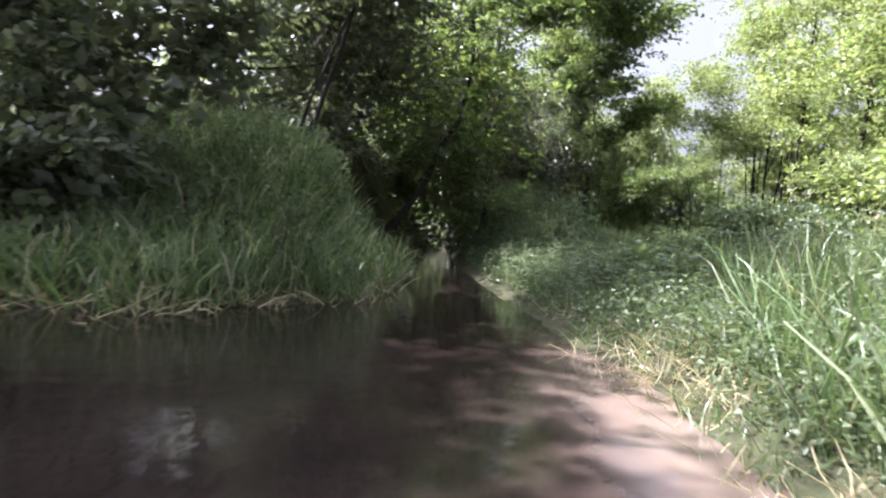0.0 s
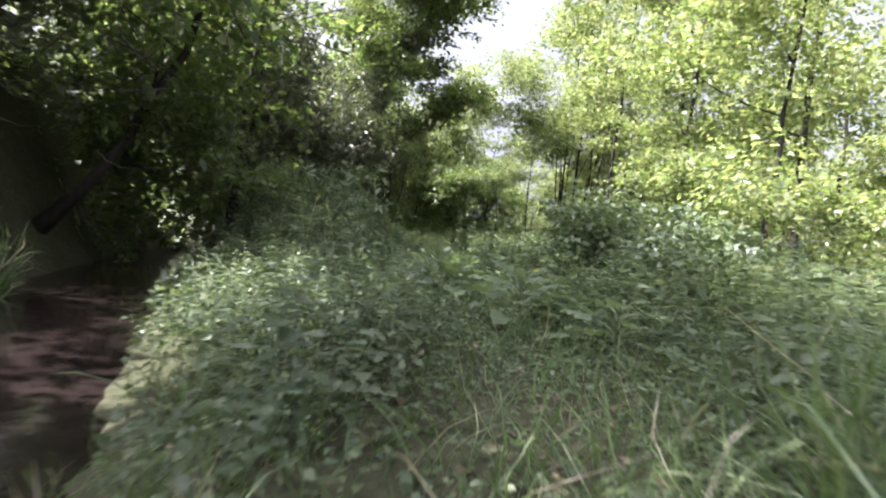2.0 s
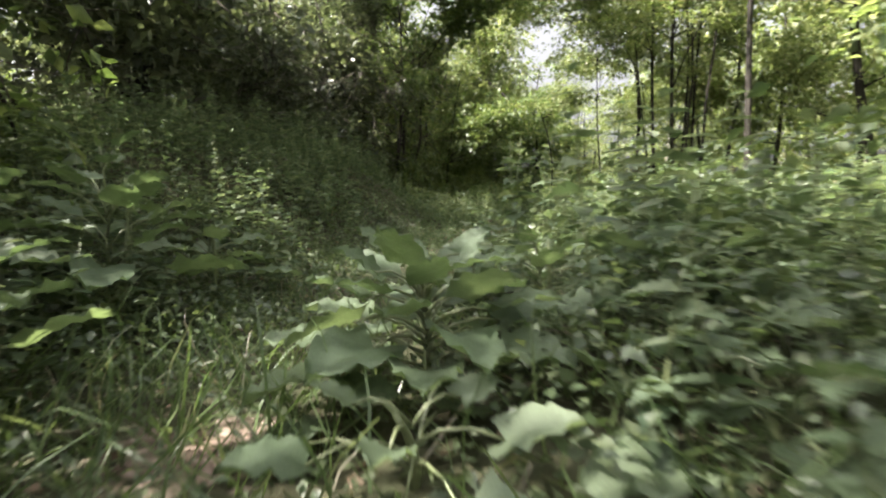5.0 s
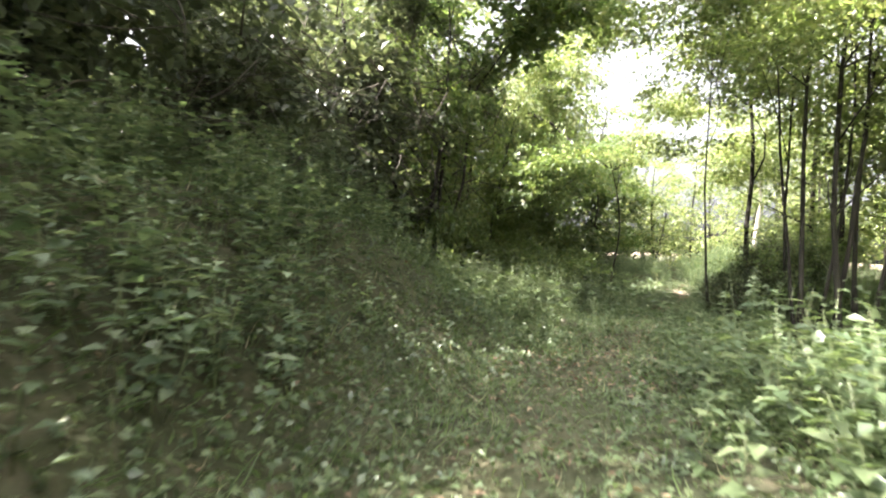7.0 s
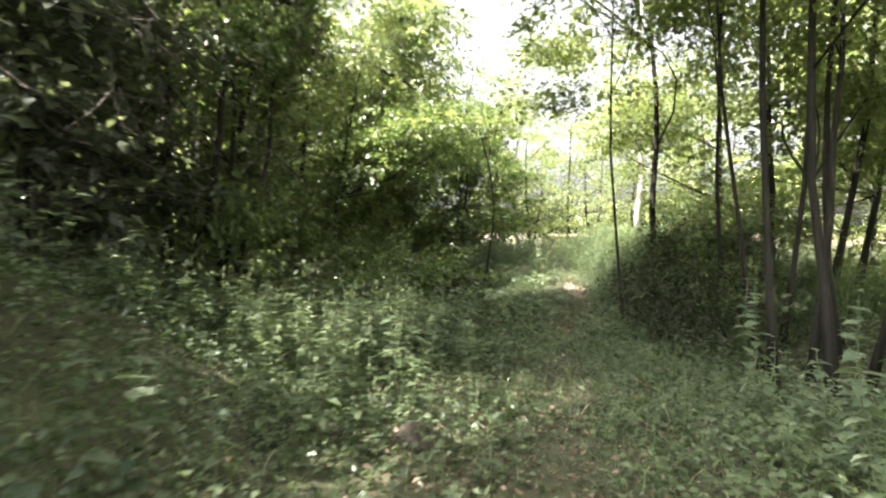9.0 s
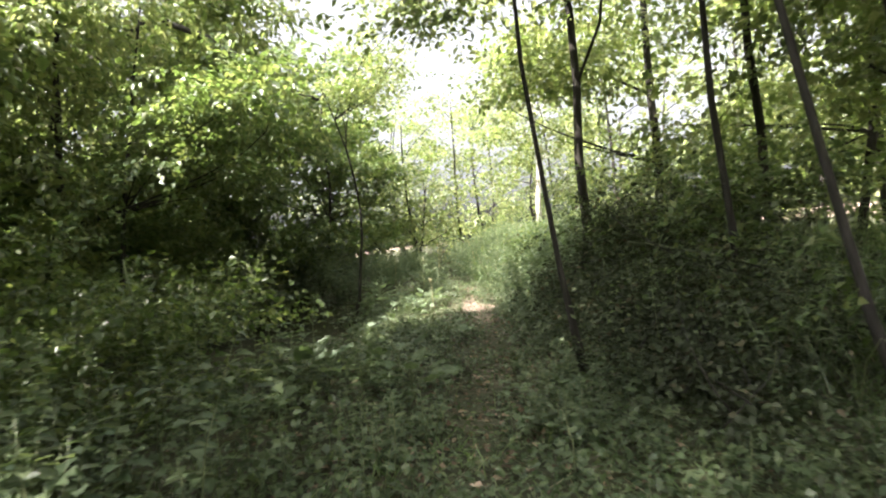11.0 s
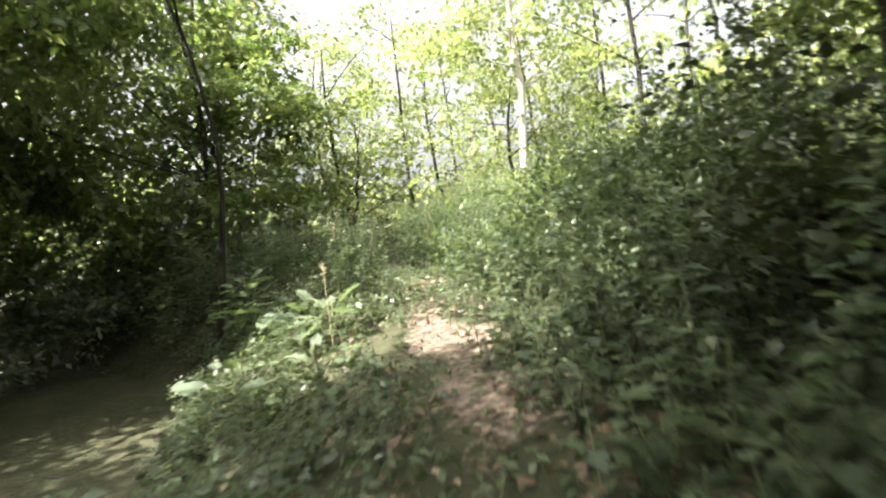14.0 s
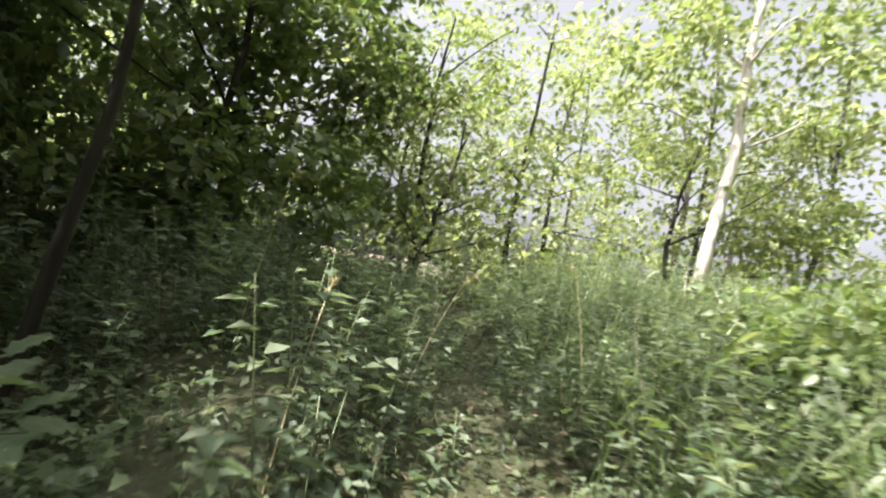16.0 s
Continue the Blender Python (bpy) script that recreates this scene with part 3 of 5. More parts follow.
# low leafy ground cover along the whole way
def cover_at(x, y):
    d = np.where(y < 4.6, np.minimum(trail_off(x, y), 1.2), trail_off(x, y))
    bare = (y > 20.5) * (0.25 + 0.5 * (y > 24.6)) * (1 - smooth(d + 0.22 * rumple(2.2 * x, 2.2 * y), -0.04, 0.18)) + 0.5 * (y < 20.5) * (1 - smooth(d + 0.3 * rumple(1.7 * x, 1.9 * y), -0.1, 0.3))
    bare = bare * (1 - 0.7 * smooth(y, 26.4, 27.2))
    bare = np.maximum(bare, 0.75 * smooth(y, 15.5, 17.5) * (y < 25) * (1 - smooth(d + 0.25 * rumple(2.2 * x, 2.2 * y), 0.0, 0.16)) * smooth(rumple(1.4 * x + 1, 1.3 * y), -0.2, 0.15))
    bare = np.maximum(bare, 0.1 * (y > 20.6) * (y < 24.4) * smooth(x - 8.7 - 0.83 * (y - 21.2), 0.7, 1.1))
    bare = np.maximum(bare, 0.15 * (y > 23) * (y < 29.5) * smooth(10.5 + 0.62 * (y - 23.4) - x, 0.6, 1.1))
    bare = np.maximum(bare, 0.97 * (1 - smooth(np.hypot(x - 12.05, y - 25.8), 0.35, 0.6)))
    return (creek(x, y) > 0.05) * (1 - bare) * np.maximum(1 - smooth(d, 1.6, 4.0), np.maximum(0.12, 0.85 * (y > 10) * (y < 23.5) * (x < 7) * (1 - smooth(d, 3.5, 5))))


def cover(name, n, box, low, high, lift, label, mat):
    x, y = scatter(n, *box, cover_at)
    mound = 0.5 + 0.5 * np.sin(2.6 * x + 1.3 * np.sin(1.9 * y)) * np.sin(2.9 * y + 1.1 * np.sin(2.3 * x))
    keep = rng.uniform(size=len(x)) < 0.55 + 0.45 * mound
    x, y, mound = x[keep], y[keep], mound[keep]
    k = len(x)
    d = trail_off(x, y)
    tall = lift * rng.uniform(0.05, 1.0, k) ** 0.7 * (0.25 + 1.1 * mound) * (0.3 + 0.7 * smooth(d, 0.1, 0.9))
    at = np.stack([x, y, land(x, y) + tall], -1)
    size = rng.uniform(low, high, k)
    along, up = rng.normal(size=(k, 3)) * [1, 1, 0.4] - [0, 0, 0.15], rng.normal(size=(k, 3)) * 0.45 + [0, 0, 1]
    near = d < 0.4
    stuff(name, [leaves(at[near], along[near], up[near], size[near] * 1.1, size[near] * 0.6), leaves(at[~near], along[~near], up[~near], size[~near] * 1.15, size[~near] * 0.8, LEAF2_SHAPE, LEAF2_FACES)], mat, label, "plants")


cover("ground_cover", 120000, (0.3, 6, 0.6, 12), 0.016, 0.042, 0.34, "knee-low leafy herbs carpeting the bank", SHADE_HERB)
cover("ground_cover", 150000, (0, 12.5, 11.5, 22), 0.018, 0.05, 0.15, "low mat of small green leaves over the soil", SHADE_HERB)
cover("ground_cover", 115000, (7.5, 18, 20.5, 32), 0.018, 0.046, 0.24, "leafy green herbs along the trodden trail", SHADE_HERB)
gx, gy = scatter(13000, 0.6, 4.2, 2.6, 11, lambda x, y: (creek(x, y) > 0.1) * (1 - 0.7 * smooth(trail_off(x, y), 1.2, 2.5)) * (0.2 + 0.8 * smooth(rumple(1.5 * x + 2, 1.6 * y), -0.1, 0.3)))
grass("woodland_grass", gx, gy, 0.1, 0.38, 0.007, "soft green grass among the bank herbs", lean=0.7)
gx, gy = scatter(52000, 0.5, 11, 11, 22, lambda x, y: (creek(x, y) > 0.1) * (0.4 + 0.6 * smooth(trail_off(x, y), 0.06, 0.25)) * (1 - 0.8 * smooth(trail_off(x, y), 2.0, 4.0)) * (0.2 + 0.8 * smooth(rumple(1.3 * x + 2, 1.4 * y), -0.1, 0.3)))
grass("woodland_grass", gx, gy, 0.05, 0.2, 0.006, "short woodland grass among the low herbs", lean=0.8)
gx, gy = scatter(20000, 0.8, 18, 3, 34, lambda x, y: (creek(x, y) > 0.1) * (1 - 0.85 * smooth(trail_off(x, y), 0.5, 2)))
n = len(gx)
at = np.stack([gx, gy, land(gx, gy) + rng.uniform(0.005, 0.03, n)], -1)
size = rng.uniform(0.025, 0.07, n)
stuff("leaf_litter", [leaves(at, rng.normal(size=(n, 3)) * [1, 1, 0.15], rng.normal(size=(n, 3)) * 0.3 + [0, 0, 1], size, size * 0.6)], LITTER, "scattered brown dead leaves on the trail", "leaves")

gx, gy = scatter(20000, 4.8, 14.5, 16.2, 27.8, lambda x, y: (1 - smooth(trail_off(x, y), 0.3, 0.9)) * (0.08 + 0.92 * smooth(np.hypot(x - 12.05, y - 25.8), 0.3, 0.55)))
n = len(gx)
at = np.stack([gx, gy, land(gx, gy) + rng.uniform(0.005, 0.035, n)], -1)
size = rng.uniform(0.02, 0.05, n)
stuff("leaf_litter", [leaves(at, rng.normal(size=(n, 3)) * [1, 1, 0.25], rng.normal(size=(n, 3)) * 0.45 + [0, 0, 1], size, size * 0.6)], LITTER, "curled dead leaves on the bare trail", "leaves")

# nettle beds
gx, gy = scatter(520, 1.3, 6.5, 1.6, 5.6, lambda x, y: (creek(x, y) > 0.2) * smooth(np.abs(x - 0.33 - 0.46 * (y - 1.74)), 0.7, 1.3))
herb_bed("leafy_herb", gx, gy, 0.25, 0.8, 0.06, "upright leafy herbs on the sunny bank", levels=(6, 11))
gx, gy = scatter(800, -7, -0.5, 4.6, 9.5, lambda x, y: (creek(x, y) > 0.35) * (0.3 + 0.7 * smooth(y, 5.5, 7.5)))
herb_bed("leafy_herb", gx, gy, 0.25, 0.75, 0.085, "leafy herbs among the long bank grass", levels=(5, 10), plain=True)
gx, gy = scatter(1900, 2.6, 9, 3.2, 16.5, lambda x, y: smooth(x - 2.6 - 0.13 * (y - 5) - 0.2 * np.maximum(y - 12, 0), 0.6, 1.3) * (1 - 0.6 * smooth(trail_off(x, y), 2.5, 4)))
# Shade inside this dense bed is painted by the darker herb tone.
herb_bed("nettle_bed", gx, gy, 0.35, 0.78, 0.085, "waist-high green nettles beside the trail", SHADE_HERB)
gx, gy = scatter(900, 0.5, 3.0, 5.5, 10.5, lambda x, y: (creek(x, y) > 0.3) * (x < 2.3 + 0.1 * (y - 5.5)) * smooth(trail_off(x, y), 0.3, 0.9))
herb_bed("leafy_herb", gx, gy, 0.2, 0.5, 0.06, "knee-high leafy herbs on the creek bank", levels=(5, 9))
gx, gy = scatter(2300, -0.5, 6.0, 9.5, 22, lambda x, y: smooth(3.0 + 0.24 * (y - 9.5) - x, 0.55, 1.3) * (creek(x, y) > 0.4))
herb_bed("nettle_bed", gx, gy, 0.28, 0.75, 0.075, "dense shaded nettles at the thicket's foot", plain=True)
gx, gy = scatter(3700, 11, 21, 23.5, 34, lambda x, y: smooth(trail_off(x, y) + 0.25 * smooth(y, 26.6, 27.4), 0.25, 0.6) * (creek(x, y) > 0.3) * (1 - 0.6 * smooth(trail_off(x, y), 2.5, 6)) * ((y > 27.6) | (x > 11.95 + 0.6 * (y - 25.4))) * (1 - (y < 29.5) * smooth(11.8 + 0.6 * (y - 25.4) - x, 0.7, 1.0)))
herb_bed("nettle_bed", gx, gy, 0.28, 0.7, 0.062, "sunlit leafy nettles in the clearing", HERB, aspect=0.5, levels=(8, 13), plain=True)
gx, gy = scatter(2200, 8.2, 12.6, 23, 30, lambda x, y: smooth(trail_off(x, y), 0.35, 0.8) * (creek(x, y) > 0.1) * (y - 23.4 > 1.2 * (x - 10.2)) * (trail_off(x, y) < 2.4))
herb_bed("nettle_bed", gx, gy, 0.08, 0.24, 0.05, "low shaded nettles between creek and trail", SHADE_HERB, levels=(4, 8))
gx, gy = scatter(900, 8.5, 15, 28.5, 36, lambda x, y: (creek(x, y) > 0.1) * (trail_off(x, y) > 2.2))
herb_bed("nettle_bed", gx, gy, 0.5, 1.1, 0.1, "dark nettles under the trees beyond the creek", plain=True)
gx, gy = scatter(420, 6.5, 13, 16, 23, lambda x, y: smooth(trail_off(x, y), 0.8, 1.5) * (y < 20.6))
herb_bed("leafy_herb", gx, gy, 0.2, 0.5, 0.08, "low leafy herbs between the thin stems", levels=(4, 8))
gx, gy = scatter(900, 4.8, 7.4, 20.2, 25.2, lambda x, y: (creek(x, y) > 0.2) * smooth(trail_off(x, y), 0.55, 1.1))
herb_bed("leafy_herb", gx, gy, 0.25, 0.65, 0.065, "green leafy herbs before the dark thicket", SHADE_HERB, levels=(6, 10))

gx, gy = scatter(620, 5.6, 10.6, 18.6, 24.6, lambda x, y: smooth(np.interp(y, [18.4, 21.2, 23.6, 25.4], [6.8, 8.7, 10.7, 11.8]) - x, 0.75, 1.3) * (trail_off(x, y) < 1.9) * (creek(x, y) > 0.2))
herb_bed("leafy_herb", gx, gy, 0.28, 0.72, 0.075, "knee-high bushy herbs along the trail's shaded side", SHADE_HERB, levels=(6, 11))
gx, gy = scatter(1700, 9.2, 13.2, 21.2, 25.6, lambda x, y: smooth(x - np.interp(y, [18.4, 21.2, 23.6, 25.4], [6.8, 8.7, 10.7, 11.8]), 0.1, 0.35) * (trail_off(x, y) < 1.1) * (0.25 + 0.75 * smooth(rumple(2.1 * x, 2.3 * y), -0.15, 0.15)))
herb_bed("leafy_herb", gx, gy, 0.06, 0.26, 0.055, "small leafy shoots at the bramble bank's foot", SHADE_HERB, aspect=0.75, levels=(3, 7))

gx, gy = scatter(560, 10.2, 13.6, 20.8, 24.6, lambda x, y: smooth(x - 8.7 - 0.83 * (y - 21.2), 1.1, 1.6))
herb_bed("leafy_herb", gx, gy, 0.3, 0.8, 0.05, "leafy herbs growing through the bramble", SHADE_HERB, levels=(6, 11))
gx, gy = scatter(3600, 10.4, 14.5, 20.6, 25, lambda x, y: smooth(x - 8.7 - 0.83 * (y - 21.2), 1.4, 2.2))
grass("bank_grass", gx, gy, 0.3, 0.8, 0.009, "tall thin grass on top of the bramble bank")

gx, gy = scatter(3000, 8.5, 14.5, 21.5, 28.5, lambda x, y: smooth(trail_off(x, y) + 0.3 * rumple(2.2 * x, 2.2 * y), 0.08, 0.3) * (trail_off(x, y) < 0.8) * (creek(x, y) > 0.15))
herb_bed("leafy_herb", gx, gy, 0.06, 0.24, 0.042, "small leafy herbs edging the bare trail", SHADE_HERB, levels=(3, 6))

gx, gy = scatter(2200, 1.5, 11.5, 25.0, 36, lambda x, y: (creek(x, y) > 0.12) * (trail_off(x, y) > 2.3))
herb_bed("nettle_bed", gx, gy, 0.25, 0.7, 0.1, "dark shaded nettles on the far bank", SHADE_HERB, levels=(5, 9), plain=True)

gx, gy = scatter(1500, 12.5, 24, 13, 25, lambda x, y: smooth(x - 11.6 - 0.3 * np.maximum(y - 20, 0), 0.4, 1.4))
herb_bed("leafy_herb", gx, gy, 0.3, 0.75, 0.12, "leafy undergrowth among the thin trees", LEAF_MID, levels=(5, 9), plain=True)
gx, gy = scatter(1500, 5.8, 14, 3.5, 14, lambda x, y: smooth(x, 6.0, 7.5))
herb_bed("leafy_herb", gx, gy, 0.4, 0.95, 0.12, "tall sunlit herbs under the young trees", HERB, levels=(6, 10), plain=True)

gx, gy = scatter(7000, 12.6, 18, 26.4, 32, lambda x, y: smooth(trail_off(x, y), 0.2, 0.5) * smooth(x - 0.3 * (y - 27), 12.9, 13.6) * (0.15 + 0.85 * smooth(rumple(1.4 * x, 1.5 * y), 0.0, 0.3)))
grass("meadow_grass", gx, gy, 0.25, 0.8, 0.008, "pale sunlit grass standing in the clearing", lean=0.4)

gx, gy = scatter(1500, 5.6, 10.2, 16.6, 22.2, lambda x, y: smooth(trail_off(x, y) + 0.15 * rumple(2 * x, 2 * y), 0.12, 0.35) * (0.3 + 0.7 * smooth(rumple(1.6 * x, 1.5 * y + 2), -0.1, 0.25)))
herb_bed("leafy_herb", gx, gy, 0.08, 0.34, 0.048, "uneven small herbs crowding the shaded trail", SHADE_HERB, levels=(4, 8))


# ---- burdock ----
def burdock_blade(seed, lobes):
    """One broad, ruffled, heart-shaped leaf lying along +y, 1 m long; scaled when placed."""
    r = np.random.default_rng(seed)
    rows, cols = 10, 8
    v = []
    for i in range(rows):
        k = i / (rows - 1)
        half = 0.42 * (math.sin(math.pi * (0.16 + 0.84 * k) ** 0.8)) ** 0.75 if k < 1 else 0.0
        half *= 1 + lobes * math.cos(i * math.pi) + 0.05 * math.sin(i * 1.7 + seed)
        for j in range(cols + 1):
            u = j / cols * 2 - 1
            ruffle = 0.06 * abs(u) ** 2 * math.sin(i * 2.3 + j + seed) + 0.015 * r.normal()
            v.append((half * u, k - 0.16 * abs(u) * (1 - k) ** 2, 0.10 * abs(u) - 0.32 * k * k + 0.10 * k + ruffle))
    f = []
    w = cols + 1
    for i in range(rows - 1):
        for j in range(cols):
            q = (i * w + j, i * w + j + 1, (i + 1) * w + j + 1, (i + 1) * w + j)
            f += [(q[0], q[1], q[2]), (q[0], q[2], q[3])]
    return np.array(v), np.array(f)


BLADES = [mesh_of("leaf", *burdock_blade(i, lob), DOCK) for i, lob in enumerate((0.03, 0.08, 0.11, 0.05))]
YELLOW_BLADE = mesh_of("leaf", *burdock_blade(9, 0.03), YELLOWED)


def burdock(x, y, high, size, count, label, yellow=0, turn=0.0):
    reseed(x, y)
    foot = Vector((x, y, float(land(x, y)) - 0.02))
    thing = tagged(new("burdock"), label, "plant", "broad-leaved plants")
    thing.location = foot
    v, f = tube(curve((0, 0, 0), (rng.normal() * 0.04, rng.normal() * 0.04, high * 0.9), (0.02, 0, 0)), np.linspace(0.014, 0.006, 6), 6)
    part("stem", mesh_of("stem", v, f, STEM), thing)
    for i in range(count):
        k = (i + 0.5) / count
        a = turn + i * 2.4
        out = 0.10 + 0.16 * (1 - k)
        z = high * (0.30 + 0.62 * k)
        tip = (math.sin(-a) * out, math.cos(a) * out, z)
        pv, pf = tube(curve((0, 0, z * 0.8), tip, (0, 0, 0.03), 4), np.linspace(0.005, 0.003, 4), 5)
        petiole = part("petiole", mesh_of("petiole", pv, pf, STEM), thing)
        leaf = part("leaf", YELLOW_BLADE if i >= count - yellow else BLADES[i % 4], petiole, "yellowing leaf" if i >= count - yellow else "")
        scale = size * (1.15 - 0.6 * k) * rng.uniform(0.8, 1.15) * (0.45 if i >= count - yellow else 1)
        lift = 0 + 36 * k + rng.normal() * 10
        leaf.matrix_local = pose(*tip, lift, rng.normal() * 10, math.degrees(a)) @ Matrix.Diagonal((scale, scale, scale, 1))


burdock(2.84, 7.1, 0.5, 0.19, 26, "broad-leaved burdock with one yellowed leaf by the trail", 1)
burdock(3.05, 6.35, 0.42, 0.18, 14, "bushy burdock with ragged pale green leaves", 0, 1.0)
burdock(3.45, 7.7, 0.45, 0.2, 13, "green burdock among the nettles")
burdock(2.97, 8.95, 0.42, 0.26, 26, "large burdock with drooping leaves on the trail's edge", 0, 0.6)
burdock(3.38, 10.6, 0.46, 0.22, 32, "broad-leaved burdock beside the bare trail", 0, 2.0)
burdock(4.1, 10.5, 0.46, 0.22, 14, "shaded burdock with wide leaves")
burdock(2.35, 11.6, 0.75, 0.24, 17, "tall shaded burdock under the thicket")
burdock(2.1, 12.4, 0.8, 0.22, 16, "tall dark green burdock under the thicket")
burdock(9.2, 22.55, 0.28, 0.18, 11, "small burdock beside the trodden trail")
burdock(8.8, 23.2, 0.38, 0.2, 13, "pale green burdock in the shade")
burdock(10.42, 24.05, 0.24, 0.17, 8, "low burdock rosette between two bare patches")
burdock(9.4, 23.05, 0.3, 0.17, 9, "burdock with wide leaves in the shade")
burdock(11.4, 25.88, 0.28, 0.12, 12, "sunlit burdock with pale bright leaves", 0, 0.5)
burdock(11.35, 26.9, 0.3, 0.16, 10, "low shaded burdock on the creek side")
burdock(2.25, 10.55, 0.62, 0.2, 18, "leafy shaded burdock on the bank", 0, 1.4)
burdock(1.95, 11.2, 0.75, 0.22, 20, "bushy tall burdock before the thicket", 0, 0.3)
burdock(2.6, 12.4, 0.5, 0.2, 15, "dark green burdock at the trail's side", 0, 2.2)
burdock(3.25, 10.15, 0.2, 0.18, 9, "low spreading burdock on the trail", 0, 0.9)
burdock(3.95, 10.0, 0.26, 0.2, 12, "wide-leaved burdock among the herbs", 0, 1.7)
burdock(4.0, 11.3, 0.42, 0.2, 15, "shaded burdock beside the herbs", 0, 0.2)
burdock(3.3, 7.95, 0.34, 0.19, 11, "burdock with long upright pale leaves", 0, 2.6)
burdock(11.8, 26.6, 0.30, 0.18, 9, "shaded burdock at the trail's side")
burdock(12.05, 28.6, 0.62, 0.17, 24, "bushy large-leaved burdock in half shade")
burdock(12.1, 28.0, 0.26, 0.22, 8, "wide dark burdock leaves near the ground")


# ---- single nettles beside the trail ----
def nettle_leaf():
    """A toothed, pointed leaf along +y, 1 m long."""
    left = [(-0.3, 0.06), (-0.36, 0.2), (-0.27, 0.24), (-0.31, 0.42), (-0.2, 0.46), (-0.21, 0.66), (-0.1, 0.7)]
    v = [(0, 0, 0), (0, 0.35, -0.02), (0, 0.7, -0.06), (0, 1, -0.16)]
    v += [(x, y, 0.05 - 0.14 * y * y) for x, y in left] + [(-x, y, 0.05 - 0.14 * y * y) for x, y in left]
    f = []
    for base, flip in ((4, False), (11, True)):
        ring = [0] + [base + i for i in range(7)] + [3]
        for p, q in zip(ring, ring[1:]):
            mid = 1 if v[p][1] < 0.45 else 2
            f.append((mid, q, p) if flip is False else (mid, p, q))
        f.append((1, base + 4, 2) if flip else (1, 2, base + 4))
    return mesh_of("leaf", np.array(v), np.array(f), HERB_LEAF)


NETTLE_LEAF = nettle_leaf()


def nettle(high, levels, size, label):
    thing = tagged(new("nettle"), label, "plant", "nettles beside the trail")
    line = curve((0, 0, -0.03), (rng.normal() * 0.06, rng.normal() * 0.06, high), (rng.normal() * 0.03, rng.normal() * 0.03, 0), 6)
    part("stem", mesh_of("stem", *tube(line, np.linspace(0.0045, 0.0015, 6), 5), STEM), thing)
    for i in range(levels):
        k = min(1.0, 0.25 + 0.75 * (i + rng.normal() * 0.22) / (levels - 1))
        at = Vector([float(np.interp(k, np.linspace(0, 1, 6), line[:, c])) for c in range(3)])
        for side in (0, 180):
            s = size * (0.7 + 0.6 * math.sin(math.pi * k)) * rng.uniform(0.8, 1.15) * (0.75 if k > 0.97 else 1)
            leaf = part("leaf", NETTLE_LEAF, thing)
            leaf.matrix_local = Matrix.Translation(at) @ pose(0, 0, 0, 8 - 50 * rng.uniform() * (1.15 - k), rng.normal() * 12, i * 90 + side + rng.normal() * 28) @ Matrix.Diagonal((s, s, s, 1))
    return thing


reseed(2)
NETTLES = [nettle(h, n, z, t) for h, n, z, t in ((0.55, 9, 0.075, "young green nettle with toothed leaves"), (0.75, 11, 0.085, "upright green nettle with toothed leaves"), (0.85, 12, 0.085, "tall green nettle beside the trail"), (0.42, 7, 0.07, "short leafy nettle at the trail's edge"))]
placed = 0
reseed(3)
for px, py in zip(rng.uniform(0.8, 15, 4000), rng.uniform(4.8, 31, 4000)):
    d, right = float(trail_off(px, py)), px > np.interp(py, [p[1] for p in TRAIL], [p[0] for p in TRAIL])
    if not 0.55 < d < 1.3 or float(creek(px, py)) < 0.25 or 12.5 < py < 22.5 and d < 1.15 or py > 24.4 and (d < 0.9 or not right) or placed >= 190 or py > 22.5 or py > 23 and not right and d > 0.95 or 20.3 < py < 24.5 and right:
        continue
    small = d < 0.8 or py > 20 or not right
    pick = (0, 3)[int(rng.integers(2))] if small else int(rng.integers(3))
    spot = pose(px, py, float(land(px, py)), 0, 0, rng.uniform(0, 360))
    if placed < 4:
        NETTLES[placed].matrix_basis = spot
    else:
        copy_thing(NETTLES[pick], spot)
    placed += 1


def stalk(x, y, high, lean, label):
    """A bleached grass stalk with a drooping seed head."""
    thing = tagged(new("grass_stalk"), label, "grass stalk", "bleached grass stalks")
    thing.location = (x, y, float(land(x, y)) - 0.02)
    line = curve((0, 0, 0), (lean[0], lean[1], high), (-0.15 * lean[0], -0.15 * lean[1], 0), 7)
    part("stem", mesh_of("stem", *tube(line, np.linspace(0.003, 0.0015, 7), 5), STRAW), thing)
    n = 26
    k = np.linspace(0, 1, n)
    head = line[-1] + np.stack([k * lean[0] * 0.3, k * lean[1] * 0.3, k * 0.10 - 0.05 * k * k], -1)
    part("seed_head", mesh_of("seed_head", *leaves(head, rng.normal(size=(n, 3)) * 0.5 + [lean[0], lean[1], 0.7], rng.normal(size=(n, 3)), 0.026, 0.007), STRAW), thing, "pale feathery seed head")


